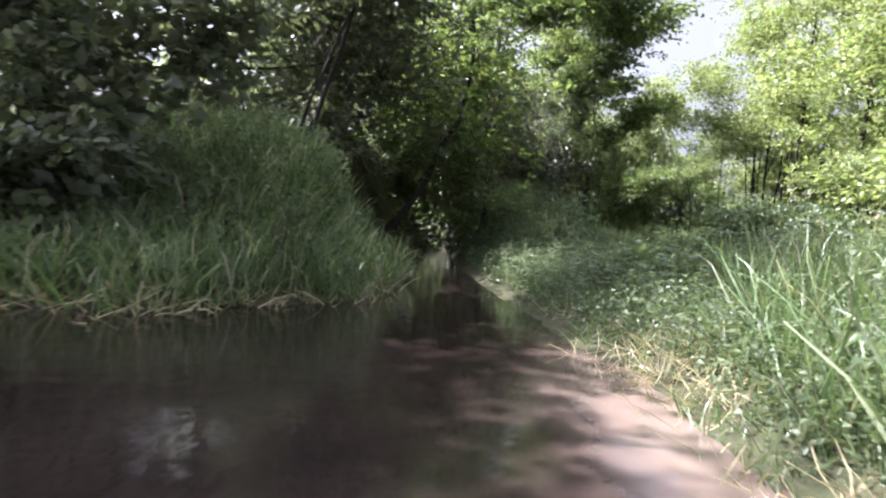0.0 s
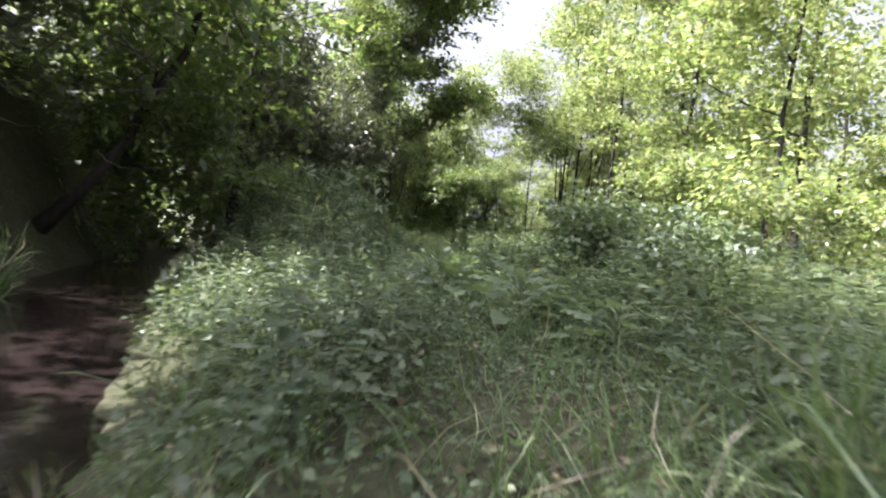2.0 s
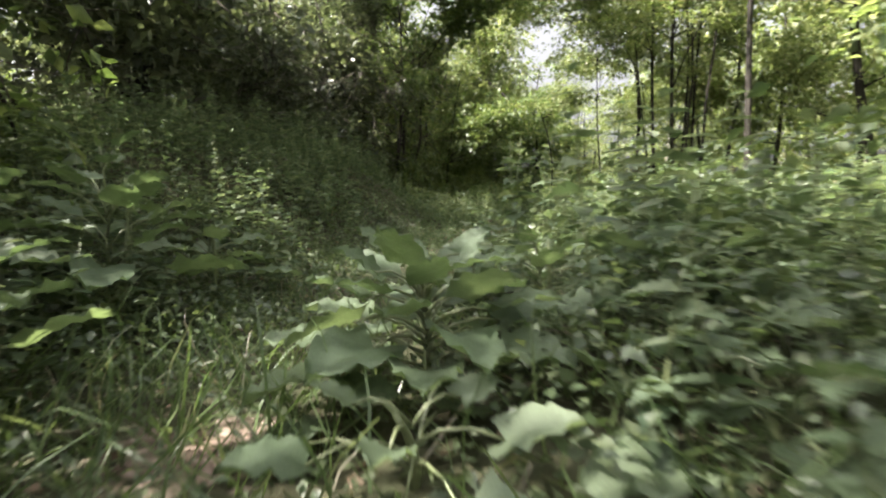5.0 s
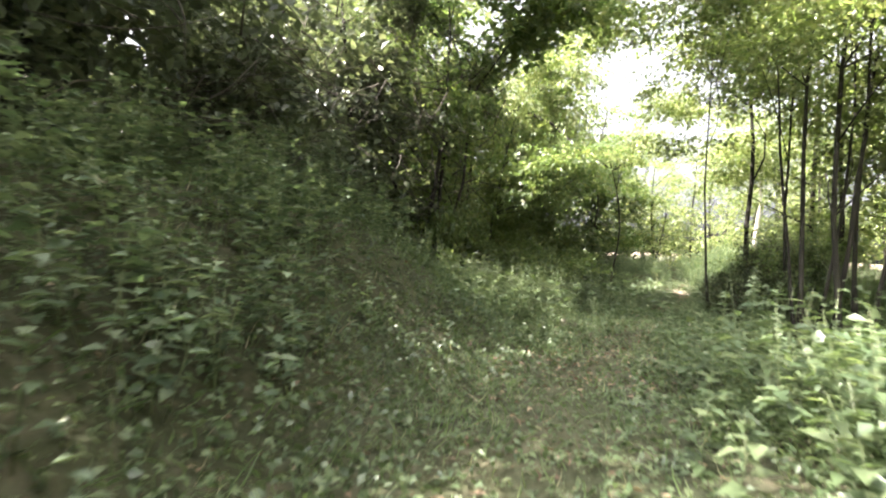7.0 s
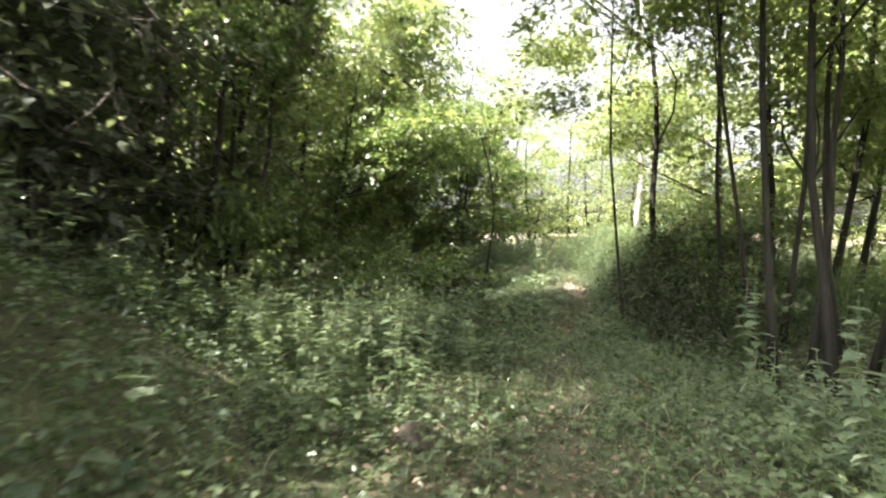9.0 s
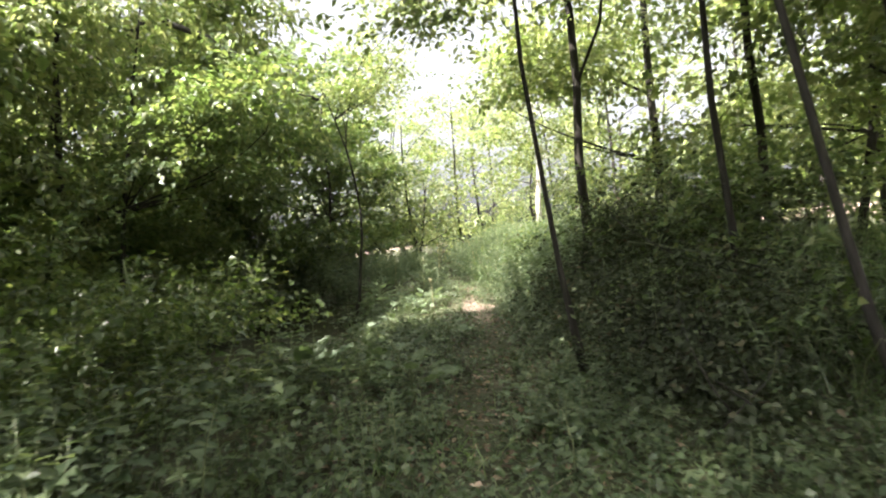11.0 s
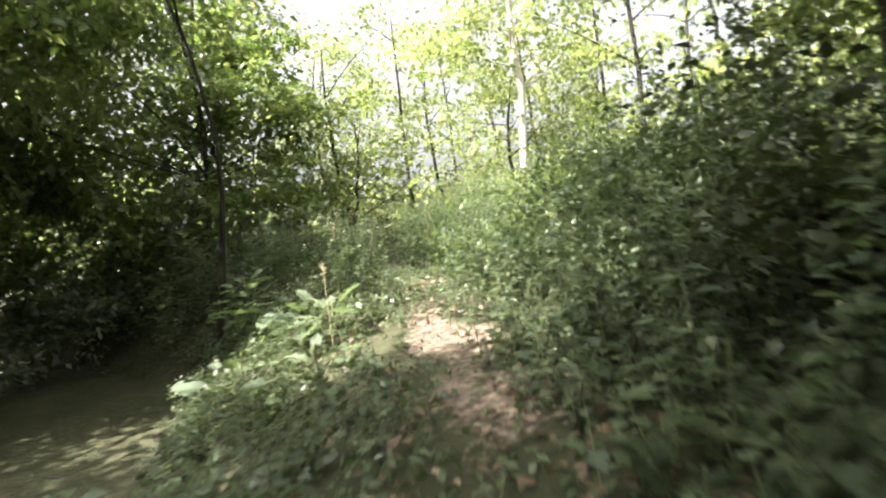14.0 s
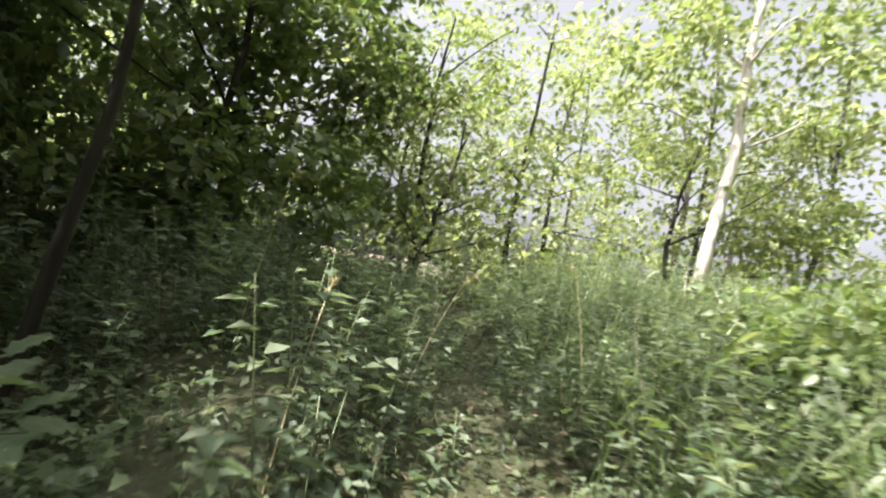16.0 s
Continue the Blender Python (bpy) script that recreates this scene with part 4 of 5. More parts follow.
for x, y, h, lean in ((12.9, 29.6, 0.85, (0.1, 0.02)), (13.4, 28.9, 0.6, (0.22, 0.05)), (12.7, 28.2, 0.55, (0.1, 0.12)), (13.9, 29.6, 0.7, (0.1, 0.1)),
                      (11.7, 26.3, 0.4, (0.05, 0.1)), (14.4, 28.9, 0.7, (-0.1, 0.1)), (1.9, 8.6, 0.7, (-0.12, 0.05)), (1.6, 8.9, 0.8, (0.1, 0.1)), (1.4, 9.2, 0.8, (0.05, -0.1)), (1.7, 9.3, 0.75, (-0.1, 0.0)),
                      (2.9, 4.3, 0.75, (-0.1, 0.1)), (3.3, 4.6, 0.85, (0.12, 0.1)), (2.6, 3.7, 0.7, (0.1, -0.1)), (3.6, 5.2, 0.9, (-0.15, 0.05))):
    stalk(x, y, h, lean, "bleached grass stalk with a drooping seed head")

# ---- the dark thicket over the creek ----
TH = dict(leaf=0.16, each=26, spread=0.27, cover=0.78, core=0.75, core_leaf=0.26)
# The blob at z 6.3 is added above the view to shade the bank herbs.
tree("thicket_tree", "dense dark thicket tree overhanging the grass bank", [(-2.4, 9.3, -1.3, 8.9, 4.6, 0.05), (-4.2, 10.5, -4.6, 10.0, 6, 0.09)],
     [(-2.6, 11.2, 4.3, 2.6, 1.8, 2.7), (-6.5, 9.8, 4.0, 2.6, 2.0, 3.0), (-3.6, 13.6, 4.4, 3.2, 1.2, 3.4), (-1.2, 9.4, 5.0, 2.0, 1.4, 1.3), (-0.9, 7.6, 6.3, 1.9, 1.7, 0.9), (-3.4, 11.6, 2.6, 2.6, 0.9, 1.0)], LEAF_SHADE, BARK, **TH)
# The last, highest blob is added out of view to shade the nettles.
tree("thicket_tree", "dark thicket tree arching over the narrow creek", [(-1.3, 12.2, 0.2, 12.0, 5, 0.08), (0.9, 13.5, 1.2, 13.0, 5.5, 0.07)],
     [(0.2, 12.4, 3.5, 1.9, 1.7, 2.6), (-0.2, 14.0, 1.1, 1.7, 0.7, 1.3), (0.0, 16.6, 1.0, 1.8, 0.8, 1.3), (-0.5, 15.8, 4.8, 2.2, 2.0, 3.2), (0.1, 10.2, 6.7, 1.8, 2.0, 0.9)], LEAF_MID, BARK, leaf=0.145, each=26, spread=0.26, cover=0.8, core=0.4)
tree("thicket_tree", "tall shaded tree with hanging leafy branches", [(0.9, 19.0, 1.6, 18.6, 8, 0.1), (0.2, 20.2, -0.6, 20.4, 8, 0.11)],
     [(1.0, 18.6, 4.0, 2.0, 2.2, 3.2), (-0.9, 22.2, 7.0, 2.4, 2.0, 2.6), (0.2, 19.7, 4.6, 2.2, 0.9, 2.0), (1.6, 20.8, 2.6, 1.8, 1.0, 1.2), (-1.6, 17.6, 5.0, 2.0, 1.4, 3.0)], LEAF_SHADE, BARK, **TH)
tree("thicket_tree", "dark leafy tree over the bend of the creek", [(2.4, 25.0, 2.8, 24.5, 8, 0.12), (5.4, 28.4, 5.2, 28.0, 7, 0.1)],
     [(2.6, 25.0, 4.6, 2.4, 2.0, 4.0), (2.6, 28.0, 1.8, 1.8, 0.8, 1.4), (0.4, 26.6, 2.4, 1.8, 0.9, 1.6)], LEAF_SHADE, BARK, **TH)
# Added sun blocker: crown blobs set high, mostly out of view, to shade the trail.
tree("tall_tree", "tall tree added to cast shade from high over the clearing", [(0.6, 18.9, 1.8, 19.3, 9.0, 0.12)],
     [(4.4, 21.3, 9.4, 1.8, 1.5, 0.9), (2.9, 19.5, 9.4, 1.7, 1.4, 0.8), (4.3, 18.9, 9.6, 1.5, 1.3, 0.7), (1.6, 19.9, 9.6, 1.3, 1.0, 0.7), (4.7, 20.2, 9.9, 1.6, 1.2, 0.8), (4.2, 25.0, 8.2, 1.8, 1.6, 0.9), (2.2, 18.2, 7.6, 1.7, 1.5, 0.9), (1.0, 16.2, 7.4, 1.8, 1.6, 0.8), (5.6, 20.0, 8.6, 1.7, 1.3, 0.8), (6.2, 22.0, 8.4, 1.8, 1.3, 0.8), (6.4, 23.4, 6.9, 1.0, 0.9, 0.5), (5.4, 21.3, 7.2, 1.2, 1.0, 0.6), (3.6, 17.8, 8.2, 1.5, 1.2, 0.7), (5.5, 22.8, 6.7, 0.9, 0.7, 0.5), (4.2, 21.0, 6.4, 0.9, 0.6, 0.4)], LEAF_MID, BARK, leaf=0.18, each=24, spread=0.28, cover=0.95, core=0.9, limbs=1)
# The blob at z 6.5 is added to cast shade on the trail.
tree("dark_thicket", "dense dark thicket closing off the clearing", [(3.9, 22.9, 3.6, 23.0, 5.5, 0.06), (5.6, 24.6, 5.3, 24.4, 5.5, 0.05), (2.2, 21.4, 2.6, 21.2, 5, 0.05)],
     [(2.4, 20.9, 3.5, 1.5, 1.1, 2.2), (4.0, 22.5, 3.7, 1.5, 1.0, 2.4), (4.6, 22.0, 6.5, 1.3, 1.2, 0.9), (3.4, 24.4, 4.5, 1.3, 1.1, 2.4), (2.6, 22.2, 1.9, 1.5, 0.8, 1.3), (4.2, 23.8, 1.7, 1.4, 0.8, 1.2)], LEAF_SHADE, BARK, leaf=0.15, each=26, spread=0.26, cover=0.85, core=0.8, core_leaf=0.2, limbs=6)
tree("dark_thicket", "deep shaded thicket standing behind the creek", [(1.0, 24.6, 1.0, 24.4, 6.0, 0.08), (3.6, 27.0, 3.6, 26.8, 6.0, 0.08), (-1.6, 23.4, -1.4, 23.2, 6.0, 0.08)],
     [(-1.6, 24.0, 3.8, 2.6, 0.9, 3.6), (1.2, 24.9, 3.8, 2.2, 0.9, 3.6), (3.7, 26.6, 3.6, 2.0, 0.9, 3.4), (2.2, 30.0, 4.2, 3.0, 1.0, 3.8), (5.2, 29.6, 4.4, 1.6, 0.8, 2.6), (-4.5, 20.5, 3.8, 2.4, 1.0, 3.4)], LEAF_SHADE, BARK, leaf=0.22, each=22, spread=0.3, cover=1.0, core=1.1, core_leaf=0.3, limbs=4)
tree("creek_shrub", "dark shrub filling the creek's hollow", [(5.7, 25.9, 5.6, 25.7, 1.8, 0.03), (6.6, 25.8, 6.5, 25.6, 1.6, 0.03)],
     [(5.8, 25.7, 1.8, 1.4, 0.7, 1.4), (6.2, 28.8, 1.7, 1.4, 0.7, 1.4), (8.0, 30.2, 1.7, 1.4, 0.7, 1.4), (9.2, 32.2, 1.5, 1.3, 0.8, 1.3), (10.6, 34.0, 1.6, 1.3, 0.8, 1.4), (4.0, 28.8, 1.6, 1.5, 0.8, 1.4), (6.4, 31.4, 1.5, 1.6, 0.8, 1.4), (7.0, 29.3, 2.3, 1.3, 0.7, 2.1), (10.2, 33.5, 2.0, 1.4, 0.7, 2.0), (12.0, 34.4, 1.3, 1.3, 0.8, 1.3), (12.9, 37.0, 1.4, 1.6, 0.9, 1.4)], LEAF_MID, BARK, leaf=0.11, each=26, spread=0.24, cover=0.7, core=0.5, category="shrub", limbs=8)
tree("creek_shrub", "low dark shrub hanging over the creek bed", [(9.0, 31.4, 9.0, 31.2, 0.8, 0.02), (10.4, 32.6, 10.3, 32.4, 0.8, 0.02)],
     [(9.2, 31.3, 0.75, 1.1, 0.6, 0.7), (10.4, 32.2, 0.75, 1.0, 0.6, 0.75), (8.0, 30.2, 0.7, 1.0, 0.6, 0.7), (7.6, 28.2, 0.7, 1.1, 0.5, 0.6)], LEAF_SHADE, BARK, leaf=0.1, each=24, spread=0.22, cover=0.9, core=0.7, core_leaf=0.16, category="shrub", limbs=3)
tree("shrub", "light green bush beside the trail", [(7.9, 23.5, 7.8, 23.4, 1.1, 0.02), (7.2, 24.2, 7.2, 24.1, 0.9, 0.015)],
     [(7.9, 23.5, 1.0, 0.7, 0.7, 0.55), (7.1, 22.9, 0.95, 0.7, 0.6, 0.5), (7.3, 24.3, 1.15, 0.65, 0.6, 0.7)], LEAF_MID, STEM, leaf=0.06, each=16, spread=0.16, cover=0.9, core=0.3, core_leaf=0.1, category="shrub", even=0.7)
tree("thicket_tree", "drooping leafy tree at the thicket's edge", [(5.2, 24.3, 5.7, 24.0, 5.6, 0.06), (5.6, 24.7, 6.3, 24.6, 4.6, 0.045)],
     [(5.6, 24.0, 3.8, 1.3, 1.0, 2.2), (6.3, 24.7, 5.0, 1.1, 0.9, 1.3)], LEAF_MID, BARK, leaf=0.13, each=24, spread=0.26, cover=0.6, aspect=0.45, droop=1.0, core=0.25, core_leaf=0.18, even=0.8)
# Crown blobs are added along the sun's direction to shade creek bed and trail.
tree("shade_tree", "leafy tree added to shade the creek's bend", [(5.6, 25.4, 6.6, 25.2, 5.4, 0.09)],
     [(6.0, 25.9, 4.2, 1.3, 1.1, 2.0), (5.4, 26.6, 6.8, 2.0, 1.5, 1.0), (7.3, 24.2, 5.8, 1.2, 1.3, 0.9), (8.3, 23.9, 6.4, 1.5, 1.3, 0.6), (4.7, 27.9, 6.4, 1.7, 0.7, 0.6)], LEAF_MID, BARK, **TH)
tree("sapling", "thin leaning grey sapling before the dark thicket", [(-2.35, 9.0, -1.1, 9.0, 3.2, 0.035)], [], LEAF_SHADE, BARK)
# Stands out of view; its crown blobs are added to keep sun off pool and bank.
tree("pool_tree", "unseen leafy tree added to shade the creek pool", [(-7.2, 3.6, -6.4, 3.4, 7, 0.13)],
     [(-5.6, 2.0, 5.6, 1.8, 3.0, 1.6), (-6.4, 6.2, 5.6, 2.2, 2.0, 1.8), (-2.0, -1.5, 6.2, 2.6, 2.4, 1.2), (-1.0, 3.4, 5.9, 1.3, 1.5, 0.6), (-7.6, 4.4, 6.2, 2.4, 1.8, 1.2), (-6.2, 8.2, 7.0, 2.2, 1.8, 1.1), (-1.2, 5.6, 6.9, 1.7, 1.5, 0.8), (0.0, 6.4, 7.4, 1.2, 1.0, 0.6), (-9.2, 1.6, 6.6, 2.4, 2.6, 1.2), (-7.2, 1.4, 8.2, 2.2, 2.6, 1.1), (-6.4, 3.9, 7.4, 2.0, 1.6, 1.0), (-2.5, 5.4, 5.3, 1.7, 1.6, 0.9)], LEAF_SHADE, BARK, leaf=0.22, each=22, spread=0.28, cover=0.85, core=0.8, limbs=2)
tree("tall_tree", "tall leafy tree catching the sun above the thicket", [(5.0, 25.2, 5.0, 25.4, 8.6, 0.1), (6.0, 31.4, 6.2, 30.8, 9.0, 0.12)],
     [(5.0, 23.6, 8.6, 1.6, 1.1, 1.1), (6.2, 30.2, 9.6, 2.2, 1.8, 1.6), (3.8, 23.6, 9.4, 1.8, 1.2, 1.0)], LEAF_SUN, BARK, leaf=0.15, each=22, spread=0.28, cover=0.6, limbs=3)
tree("willow", "tall tree with drooping leafy branches in the sunlit leaf tone", [(7.2, 33.4, 7.6, 33, 9, 0.16)],
     [(7.4, 33.2, 5.4, 2.9, 2.4, 4.4), (4.2, 32.5, 7.6, 2.6, 2.2, 2.6), (8.2, 31.6, 2.4, 1.9, 1.2, 1.9), (5.6, 29.6, 2.6, 2.0, 1.0, 2.0), (10.2, 32.0, 5.6, 2.1, 1.6, 3.6), (7.2, 29.6, 5.4, 2.0, 1.4, 2.6), (10.1, 30.3, 6.6, 1.7, 1.4, 2.4)], LEAF_SUN, BARK, leaf=0.17, each=24, spread=0.3, cover=0.75, aspect=0.45, droop=1.0, core=0.6, core_leaf=0.22, limbs=7,
     arches=[[(7.5, 33.0, 4.6), (8.3, 31.3, 5.5), (9.08, 30.0, 5.76), (9.9, 29.3, 5.2), (10.5, 28.7, 4.4), (10.8, 27.5, 3.8)]])
tree("shrub", "large-leaved shaded shrub leaning over the grass bank", [(-4.4, 6.6, -3.7, 6.2, 1.6, 0.035), (-4.9, 6.8, -4.8, 6.2, 2.0, 0.03)],
     [(-3.3, 5.5, 1.65, 1.1, 0.6, 1.0), (-3.5, 4.9, 0.95, 0.8, 0.45, 0.6), (-4.5, 5.0, 1.3, 0.9, 0.5, 0.9), (-2.7, 6.0, 2.7, 0.9, 0.6, 0.7), (-4.4, 5.7, 2.6, 1.3, 0.9, 1.4)], LEAF_SHADE, BARK, leaf=0.13, each=16, spread=0.22, cover=0.9, aspect=0.72, core=0.5, category="shrub", fine=True)
tree("shrub", "tall slender shrub with pale narrow leaves", [(2.1, 9.2, 2.2, 9.0, 1.1, 0.014), (2.0, 9.5, 1.9, 9.4, 1.2, 0.012)],
     [(2.1, 9.2, 1.05, 0.35, 0.4, 0.5)], HERB, STEM, leaf=0.10, each=6, spread=0.12, cover=0.8, aspect=0.35, category="shrub", fine=True)


def twig_tangle(label, n, blobs, low, high):
    """Bare dead twigs hanging and crossing on the shaded face of a thicket."""
    reseed(n, blobs[0][0], blobs[0][1])
    pieces = []
    for i in range(n):
        bx, by, bz, rx, ry, rz = blobs[i % len(blobs)]
        d = unit(rng.normal(size=3) + [0.9, -0.9, -0.1])
        p = np.array([bx, by, bz]) + d * [rx, ry, rz] * rng.uniform(0.75, 1.05)
        way = unit(rng.normal(size=3) * [1, 1, 0.7] + [0.5, -0.3, -0.25]) * rng.uniform(low, high)
        line = curve(p - 0.5 * way, p + 0.5 * way, rng.normal(size=3) * 0.12 - [0, 0, 0.05], 5)
        if line[:, 2].min() > float(land(p[0], p[1])) + 0.1:
            pieces.append(tube(line, np.linspace(rng.uniform(0.006, 0.014), 0.003, 5), 4))
    stuff("dead_twigs", pieces, TWIG, label, "twigs")


twig_tangle("grey dead twigs tangled in the shaded thicket", 380, [(1.0, 18.6, 4.0, 2.0, 2.2, 3.0), (2.4, 20.9, 3.3, 1.5, 1.1, 2.2), (4.0, 22.5, 3.4, 1.5, 1.0, 2.2), (1.6, 20.8, 2.6, 1.8, 1.0, 1.2), (0.2, 12.4, 3.2, 1.9, 1.7, 2.4), (5.5, 24.2, 3.6, 1.4, 1.0, 2.1)], 0.6, 2.0)
twig_tangle("pale dead twigs hanging over the narrow creek", 160, [(-2.6, 11.2, 3.6, 2.6, 1.8, 2.4), (-1.2, 9.4, 4.4, 2.0, 1.4, 1.3)], 0.6, 1.8)

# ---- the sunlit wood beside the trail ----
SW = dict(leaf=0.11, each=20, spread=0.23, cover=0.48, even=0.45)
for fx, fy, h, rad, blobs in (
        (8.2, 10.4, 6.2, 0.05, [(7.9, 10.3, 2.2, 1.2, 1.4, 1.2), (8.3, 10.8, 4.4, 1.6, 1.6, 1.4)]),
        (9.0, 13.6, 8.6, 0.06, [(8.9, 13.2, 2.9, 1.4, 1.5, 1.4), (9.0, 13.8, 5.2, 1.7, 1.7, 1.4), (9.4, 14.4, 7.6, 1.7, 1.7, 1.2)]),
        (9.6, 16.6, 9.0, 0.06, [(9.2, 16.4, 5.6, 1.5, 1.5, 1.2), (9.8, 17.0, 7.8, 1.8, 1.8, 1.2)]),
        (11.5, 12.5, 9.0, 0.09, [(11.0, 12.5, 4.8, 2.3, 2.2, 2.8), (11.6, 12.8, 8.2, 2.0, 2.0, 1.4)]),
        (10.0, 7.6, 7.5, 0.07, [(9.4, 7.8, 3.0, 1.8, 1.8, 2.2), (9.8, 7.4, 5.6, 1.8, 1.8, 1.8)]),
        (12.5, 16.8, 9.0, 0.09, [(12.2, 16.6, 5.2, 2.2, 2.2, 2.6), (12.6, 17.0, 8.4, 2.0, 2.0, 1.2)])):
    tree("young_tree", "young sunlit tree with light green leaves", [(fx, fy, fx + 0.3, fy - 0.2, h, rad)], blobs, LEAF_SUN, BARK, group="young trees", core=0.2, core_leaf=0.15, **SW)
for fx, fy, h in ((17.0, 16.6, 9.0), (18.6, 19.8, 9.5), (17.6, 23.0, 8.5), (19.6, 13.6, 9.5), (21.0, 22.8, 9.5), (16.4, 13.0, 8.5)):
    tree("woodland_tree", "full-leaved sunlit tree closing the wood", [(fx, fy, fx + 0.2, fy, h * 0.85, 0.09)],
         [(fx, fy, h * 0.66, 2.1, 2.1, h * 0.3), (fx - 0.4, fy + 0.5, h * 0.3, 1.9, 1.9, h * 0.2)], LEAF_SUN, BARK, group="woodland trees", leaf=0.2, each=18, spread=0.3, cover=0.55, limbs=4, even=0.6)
# broad-leaved bushes beside the trail
tree("shrub", "tall leafy bush with pale broad leaves beside the trail", [(5.0, 9.3, 5.0, 9.2, 1.5, 0.015), (5.3, 9.9, 5.2, 9.8, 1.4, 0.013)],
     [(4.95, 9.3, 1.05, 0.65, 0.75, 0.75), (5.4, 10.1, 1.2, 0.7, 0.8, 0.8), (5.3, 8.4, 1.0, 0.6, 0.6, 0.65)], SHADE_HERB, STEM, leaf=0.085, each=14, spread=0.16, cover=0.85, aspect=0.7, core=0.4, core_leaf=0.1, category="shrub")
tree("shrub", "low shaded bush with broad leaves among the nettles", [(4.9, 11.6, 4.8, 11.5, 0.7, 0.012), (5.6, 12.6, 5.5, 12.5, 0.8, 0.012)],
     [(4.8, 11.5, 0.65, 0.6, 0.6, 0.4), (5.6, 12.5, 0.75, 0.8, 0.8, 0.45), (6.4, 13.8, 0.8, 0.8, 0.9, 0.5), (6.6, 15.4, 0.8, 0.6, 0.8, 0.4)], SHADE_HERB, STEM, leaf=0.075, each=14, spread=0.15, cover=0.9, aspect=0.7, core=0.4, core_leaf=0.1, category="shrub")
# thin stems over the trail; some of their highest blobs are added unseen to cast shade
for fx, fy, tx, ty, h, rad, blobs in (
        (10.25, 22.12, 10.25, 22.12, 6.0, 0.022, [(11.0, 22.8, 5.0, 1.5, 1.3, 0.6), (10.6, 22.2, 6.9, 1.6, 1.6, 1.0), (9.4, 23.8, 7.6, 1.5, 1.4, 0.8), (9.3, 25.7, 7.3, 1.1, 1.0, 0.5), (9.2, 21.5, 5.2, 1.4, 1.3, 0.5), (9.7, 22.9, 5.4, 1.3, 1.1, 0.5)]),
        (12.2, 24.0, 11.9, 24.0, 6.5, 0.06, [(11.3, 23.8, 4.2, 1.5, 1.4, 0.8), (10.4, 25.7, 6.8, 1.3, 1.0, 0.5), (11.8, 23.6, 6.4, 1.5, 1.5, 0.7)]),
        (11.4, 21.7, 11.9, 21.9, 7.0, 0.028, [(11.5, 21.6, 4.4, 1.1, 1.1, 0.9), (10.0, 20.6, 5.6, 1.3, 1.2, 0.5), (12.2, 22.6, 7.0, 1.6, 1.6, 0.8)]),
        (10.35, 20.15, 10.5, 20.2, 8.0, 0.042, [(10.2, 20.6, 5.0, 1.1, 1.1, 0.6), (10.6, 20.6, 7.4, 1.5, 1.5, 0.9)]),
        (10.6, 19.75, 10.9, 19.5, 8.5, 0.05, [(11.0, 19.4, 8.0, 1.6, 1.6, 0.9), (10.2, 19.2, 4.8, 1.2, 1.2, 1.0), (11.2, 19.0, 5.8, 1.6, 1.4, 1.3), (12.0, 20.6, 3.4, 0.9, 0.9, 0.6)]),
        (10.75, 20.1, 11.3, 20.3, 6.5, 0.04, [(11.6, 20.4, 4.9, 1.2, 1.2, 1.0)]),
        (10.95, 19.7, 11.6, 19.2, 7.0, 0.035, [(12.0, 19.0, 6.4, 1.4, 1.4, 1.0)]),
        (10.5, 20.4, 10.2, 20.9, 6.0, 0.028, []),
        (11.0, 20.6, 11.5, 20.9, 7.0, 0.03, [(11.6, 21.2, 6.6, 1.5, 1.4, 0.8)]),
        (11.3, 20.2, 11.9, 19.9, 7.5, 0.04, [(12.6, 20.2, 7.4, 1.6, 1.5, 0.9)]),
        (12.9, 21.4, 13.3, 21.0, 6.5, 0.05, [(13.0, 21.2, 4.8, 1.4, 1.4, 1.0), (12.6, 19.8, 3.9, 1.3, 1.3, 1.2), (13.6, 22.0, 3.0, 1.2, 1.1, 0.8)]),
        (13.2, 22.4, 12.3, 22.0, 6.0, 0.05, [(12.6, 22.2, 4.6, 1.2, 1.2, 0.8)]),
        (14.2, 24.6, 14.0, 24.4, 7.5, 0.07, [(14.1, 24.6, 5.4, 1.8, 1.8, 1.7), (13.6, 25.6, 3.4, 1.3, 1.2, 0.7)]),
        (15.6, 22.8, 16.0, 22.8, 7.5, 0.06, [(15.8, 22.8, 5.0, 1.8, 1.8, 1.8), (15.0, 24.0, 3.0, 1.5, 1.4, 0.9)]),
        (14.4, 19.0, 14.2, 19.4, 7.5, 0.06, [(14.4, 19.0, 5.0, 1.8, 1.8, 1.8), (14.0, 20.4, 3.0, 1.5, 1.4, 0.9)])):
    tree("thin_tree", "thin dark-stemmed sapling with light leaves above", [(fx, fy, tx, ty, h, rad)], blobs, LEAF_SUN, BARK, group="thin trees", limbs=3, leaf=0.11, each=20, spread=0.25, cover=0.54, even=0.6)
# bramble bank beside the trail
BUSHES = [(10.25, 21.35, 0.45, 0.4), (10.75, 21.9, 0.6, 0.45), (10.9, 21.2, 0.7, 0.5), (11.5, 21.8, 0.8, 0.6), (11.2, 22.4, 0.75, 0.45), (11.7, 22.9, 0.95, 0.5), (11.5, 23.25, 0.65, 0.4), (12.2, 22.4, 0.8, 0.7), (12.3, 23.5, 1.1, 0.6), (12.05, 24.0, 0.85, 0.45), (13.0, 22.8, 0.6, 0.7),
          (9.95, 21.0, 0.3, 0.3), (10.4, 21.65, 0.4, 0.35), (10.8, 22.25, 0.5, 0.35), (11.15, 22.8, 0.5, 0.35)]
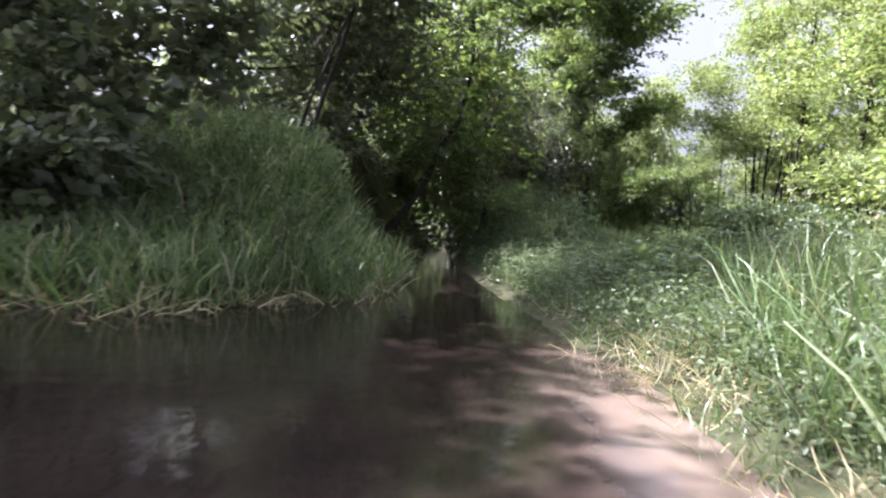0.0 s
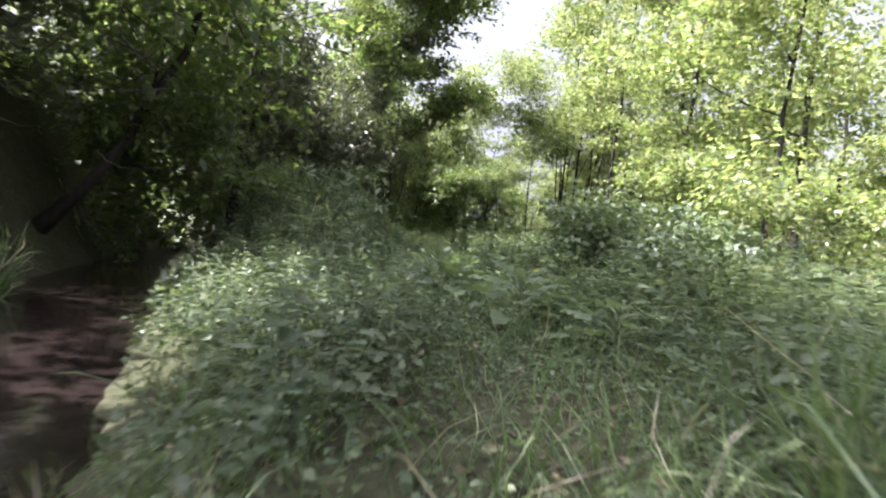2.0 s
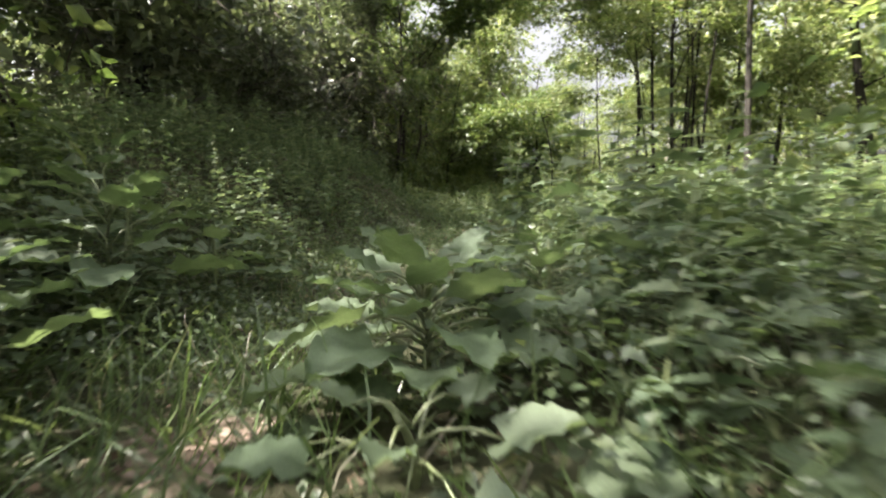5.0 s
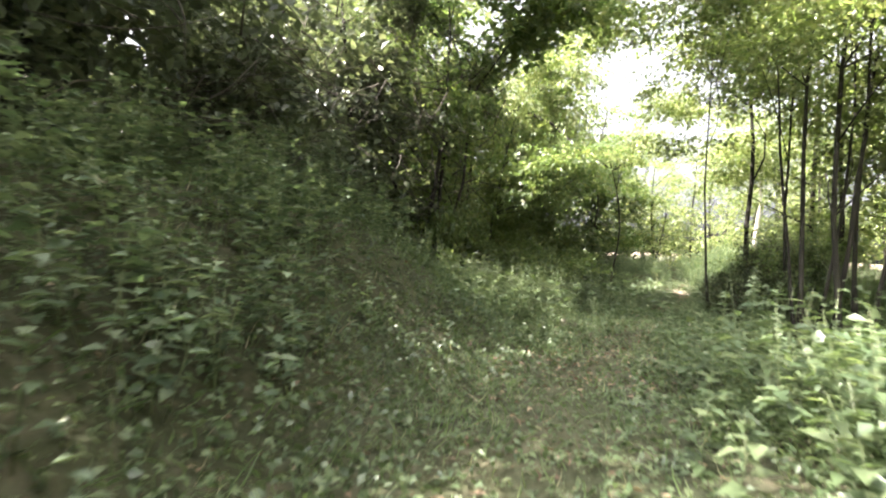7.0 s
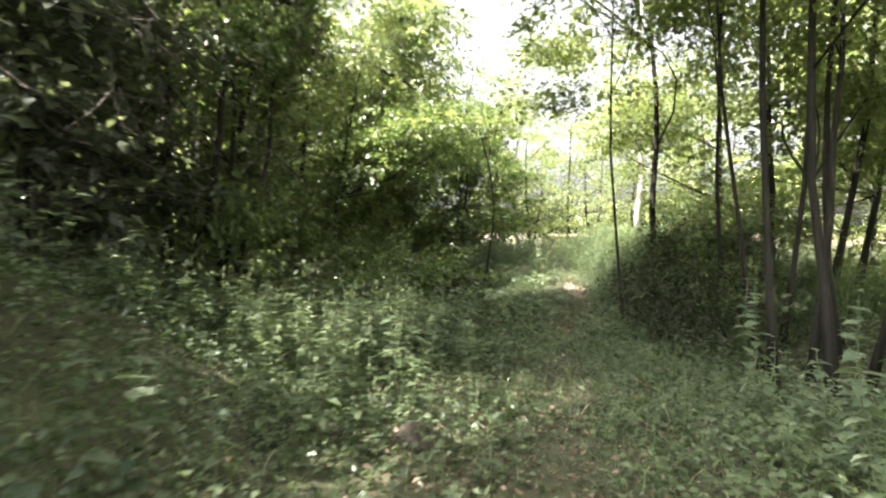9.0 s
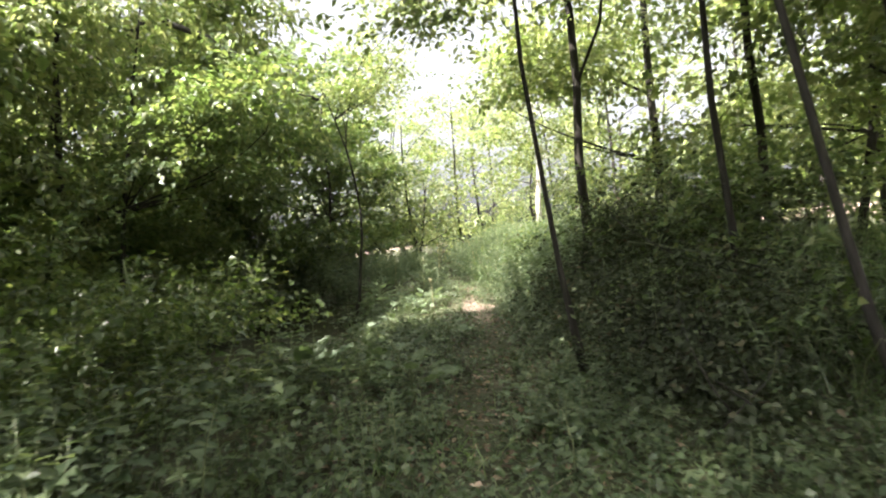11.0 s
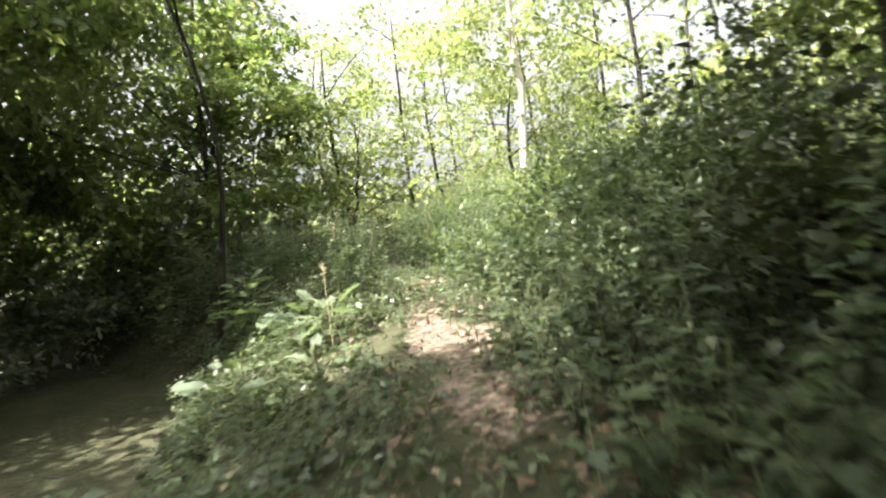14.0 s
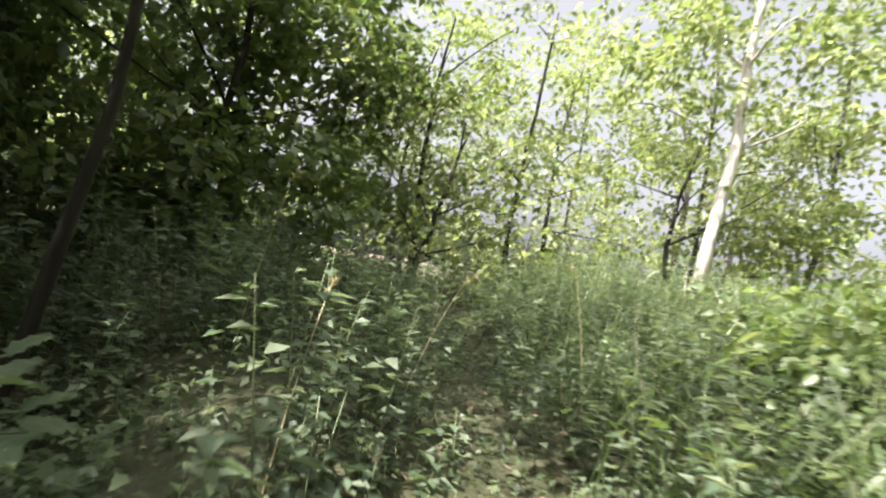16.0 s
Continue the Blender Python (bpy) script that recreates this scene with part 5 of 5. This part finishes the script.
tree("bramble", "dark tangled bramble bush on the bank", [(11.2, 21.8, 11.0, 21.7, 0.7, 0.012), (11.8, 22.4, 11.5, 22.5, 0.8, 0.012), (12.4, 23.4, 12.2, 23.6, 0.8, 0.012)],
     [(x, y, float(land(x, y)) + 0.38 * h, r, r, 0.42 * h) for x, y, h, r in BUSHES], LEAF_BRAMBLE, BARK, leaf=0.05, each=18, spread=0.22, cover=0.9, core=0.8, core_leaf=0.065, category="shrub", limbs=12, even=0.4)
tree("shrub", "bright leafy shoots standing out of the bramble", [(11.9, 22.4, 11.9, 22.5, 1.1, 0.012), (12.5, 23.2, 12.5, 23.3, 1.1, 0.012), (12.3, 21.7, 12.4, 21.6, 1.2, 0.012)],
     [(11.6, 22.5, 1.5, 0.55, 0.55, 0.3), (12.4, 23.3, 1.75, 0.6, 0.6, 0.35), (12.3, 21.7, 1.6, 0.7, 0.6, 0.4), (11.2, 21.4, 1.2, 0.5, 0.5, 0.25), (13.2, 22.6, 1.9, 0.7, 0.7, 0.4)], LEAF_MID, STEM, leaf=0.08, each=14, spread=0.18, cover=0.55, category="shrub", limbs=5, even=0.5)
# This bush stands in shade, painted in by the darker herb tone.
tree("shrub", "leafy bush beside the trail with shade in its leaf colour", [(13.1, 25.0, 13.0, 24.9, 1.2, 0.02)],
     [(12.85, 24.65, 1.1, 0.5, 0.5, 0.5), (13.5, 25.4, 1.15, 0.6, 0.7, 0.5), (14.2, 26.1, 1.3, 0.75, 0.75, 0.55), (13.7, 25.2, 1.4, 0.7, 0.7, 0.7)], SHADE_HERB, STEM, leaf=0.055, each=16, spread=0.15, cover=0.95, core=0.5, core_leaf=0.08, category="shrub")
tree("shrub", "lush sunlit bush with feathery green leaves", [(14.6, 27.1, 14.6, 27.0, 1.0, 0.018), (15.6, 28.2, 15.5, 28.1, 1.0, 0.018)],
     [(14.5, 27.1, 1.3, 0.7, 0.7, 0.5), (15.3, 27.4, 1.5, 0.8, 0.8, 0.6), (15.6, 28.4, 1.45, 0.8, 0.8, 0.5), (16.8, 28.6, 1.6, 0.9, 0.9, 0.6)], LEAF_MID, STEM, leaf=0.06, each=16, spread=0.16, cover=0.9, core=0.5, core_leaf=0.09, category="shrub")
# the shaded trees beyond the creek
tree("creek_tree", "shaded tree leaning over the creek", [(8.2, 29.6, 8.8, 29.2, 5, 0.05), (7.6, 30.0, 7.8, 29.6, 6, 0.07)],
     [(8.8, 29.3, 3.4, 1.9, 1.3, 1.9), (10.9, 30.0, 3.8, 1.4, 1.2, 1.5), (9.8, 27.9, 4.0, 1.4, 1.2, 0.5), (8.4, 30.0, 1.3, 1.2, 0.7, 0.8), (11.9, 32.6, 1.7, 1.1, 0.9, 1.0)], LEAF_MID, BARK, leaf=0.12, each=26, spread=0.26, cover=0.5, core=0.22, core_leaf=0.16, even=0.7)
tree("creek_tree", "dark dense tree beyond the creek", [(12.9, 33.4, 12.3, 33.2, 6, 0.05), (13.6, 34.2, 13.8, 34.0, 6, 0.07)],
     [(11.2, 33.2, 4.2, 2.0, 1.5, 2.6), (13.4, 33.8, 3.6, 1.5, 1.3, 2.5), (12.9, 32.4, 1.8, 1.1, 0.8, 1.0), (14.2, 33.0, 2.0, 1.0, 0.8, 1.0), (14.7, 34.4, 4.6, 1.4, 1.2, 2.6), (12.2, 35.6, 4.4, 3.0, 1.1, 3.6), (9.6, 34.6, 4.4, 2.4, 1.1, 3.4)], LEAF_MID, BARK, leaf=0.15, each=26, spread=0.26, cover=0.62, core=0.42, core_leaf=0.2, even=0.8)
tree("birch", "pale-barked birch standing in the sunlit clearing", [(18.0, 31.0, 18.15, 31.0, 8, 0.07)],
     [(18.2, 31.0, 5.6, 1.8, 1.8, 2.0)], LEAF_SUN, BARK_PALE, bend=0.008, **SW)
for fx, fy, h in ((18.6, 29.0, 6.5), (16.4, 34.6, 5.0), (20.7, 31.4, 6.5), (15.2, 37.0, 6.0), (17.2, 36.8, 6.0), (19.4, 35.2, 5.0), (18.9, 32.0, 3.2), (15.7, 33.4, 2.8), (17.8, 34.4, 5.5), (21.7, 27.4, 7.0), (19.0, 24.6, 7.0), (20.5, 33.0, 6.0), (22.5, 30.0, 6.5), (18.2, 38.5, 6.5), (21.0, 37.0, 6.5)):
    g = float(land(fx, fy))
    tree("young_tree", "young sunlit tree with yellow-green leaves", [(fx, fy, fx + rng.normal() * 0.2, fy, h * 0.85, 0.05)],
         [(fx, fy, g + h * 0.62, 1.6, 1.6, h * 0.32), (fx + 0.4, fy - 0.3, g + 1.3, 1.5, 1.4, 1.2)], LEAF_SUN, BARK, group="young trees", leaf=0.12, each=18, spread=0.26, cover=0.24, even=0.6)
tree("sapling", "leafy sapling arching over the creek side", [(11.95, 29.7, 11.6, 29.3, 4.4, 0.035)],
     [(11.6, 29.0, 4.3, 0.8, 0.7, 0.4), (12.8, 30.4, 5.2, 1.4, 1.2, 0.5), (12.2, 28.2, 4.8, 1.0, 1.0, 0.5), (12.6, 27.6, 5.6, 1.5, 1.3, 0.4)], LEAF_SUN, BARK, leaf=0.09, each=14, spread=0.18, cover=0.35, limbs=2)
# the far wood, lower where it opens to the field
for i in range(46):
    turn = -75 + 195 * (i + 0.5) / 46
    a = math.radians(turn)
    r = 24 + 12 * rng.uniform()
    fx, fy = 8 + r * math.sin(a), 20 + r * math.cos(a)
    h = rng.uniform(6, 9) * (1.25 if turn < 5 else 1.0)
    if 20 < turn < 40:
        h, fx, fy = 5.0, fx + 14 * math.sin(a), fy + 14 * math.cos(a)
    g = float(land(fx, fy))
    tree("far_tree", "sunlit woodland tree beyond the clearing", [(fx, fy, fx + rng.normal() * 0.4, fy, h * 0.85, 0.018 * h)],
         [(fx, fy, g + h * 0.6, 2.7, 2.7, h * 0.42), (fx + rng.normal(), fy - 1, g + 1.6, 2.2, 2.0, 1.6)], LEAF_SUN, BARK, leaf=0.45, each=12, spread=0.42, cover=0.11 if 12 < turn < 62 else 0.45, limbs=3, sides=6, group="far trees")


# ---- stones and fallen wood ----
def stone(x, y, z, sx, sy, sz, label, seed):
    bm = bmesh.new()
    bmesh.ops.create_icosphere(bm, subdivisions=4, radius=1)
    for vert in bm.verts:
        q = vert.co.copy()
        vert.co *= 1 + 0.28 * noise.noise(q * 1.3 + Vector((seed, 0, 0))) + 0.09 * noise.noise(q * 4 + Vector((seed, 3, 0))) + 0.03 * noise.noise(q * 11)
        vert.co.x, vert.co.y, vert.co.z = vert.co.x * sx, vert.co.y * sy, vert.co.z * sz
    me = bpy.data.meshes.new("stone")
    bm.to_mesh(me)
    bm.free()
    me.materials.append(STONE)
    me.polygons.foreach_set("use_smooth", np.ones(len(me.polygons), bool))
    ob = tagged(new("stone", me), label, "stone")
    ob.location = (x, y, z)


stone(6.35, 18.95, float(land(6.35, 18.95)) + 0.03, 0.11, 0.09, 0.09, "small mossy stone on the leafy ground", 8)


def fallen(a, b, rad, label, mat, twigs=2):
    a = np.array([a[0], a[1], float(land(a[0], a[1])) + a[2]])
    b = np.array([b[0], b[1], float(land(b[0], b[1])) + b[2]])
    thing = tagged(new("fallen_branch"), label, "branch")
    thing.location = a
    line = curve(a, b, rng.normal(size=3) * 0.04, 8) - a
    part("stem", mesh_of("stem", *tube(line, np.linspace(rad, rad * 0.5, 8), 7, 0.1), mat), thing)
    for i in range(twigs):
        p = line[2 + 2 * i % 5]
        part("twig", mesh_of("twig", *tube(curve(p, p + rng.normal(size=3) * [0.2, 0.2, 0.05] + [0, 0, 0.05], (0, 0, 0.02), 4), np.linspace(rad * 0.4, 0.002, 4), 5), mat), thing)


fallen((11.25, 23.05, 0.3), (10.95, 22.45, 0.05), 0.011, "bare dead branch leaning on the bramble bank", BARK, 1)
fallen((8.35, 25.0, 0.05), (9.5, 26.2, 0.05), 0.03, "grey fallen log beside the creek", BARK_PALE)
fallen((10.96, 23.86, 0.02), (11.14, 23.8, 0.03), 0.008, "short dead stick lying across the trail", BARK_PALE)
fallen((9.35, 19.75, 0.0), (9.47, 19.64, 0.5), 0.009, "pale broken stick standing by the trees", BARK_PALE, 1)
fallen((2.0, 8.1, 0.02), (2.5, 8.6, 0.05), 0.015, "dry stick lying in the herbs", BARK_PALE, 1)
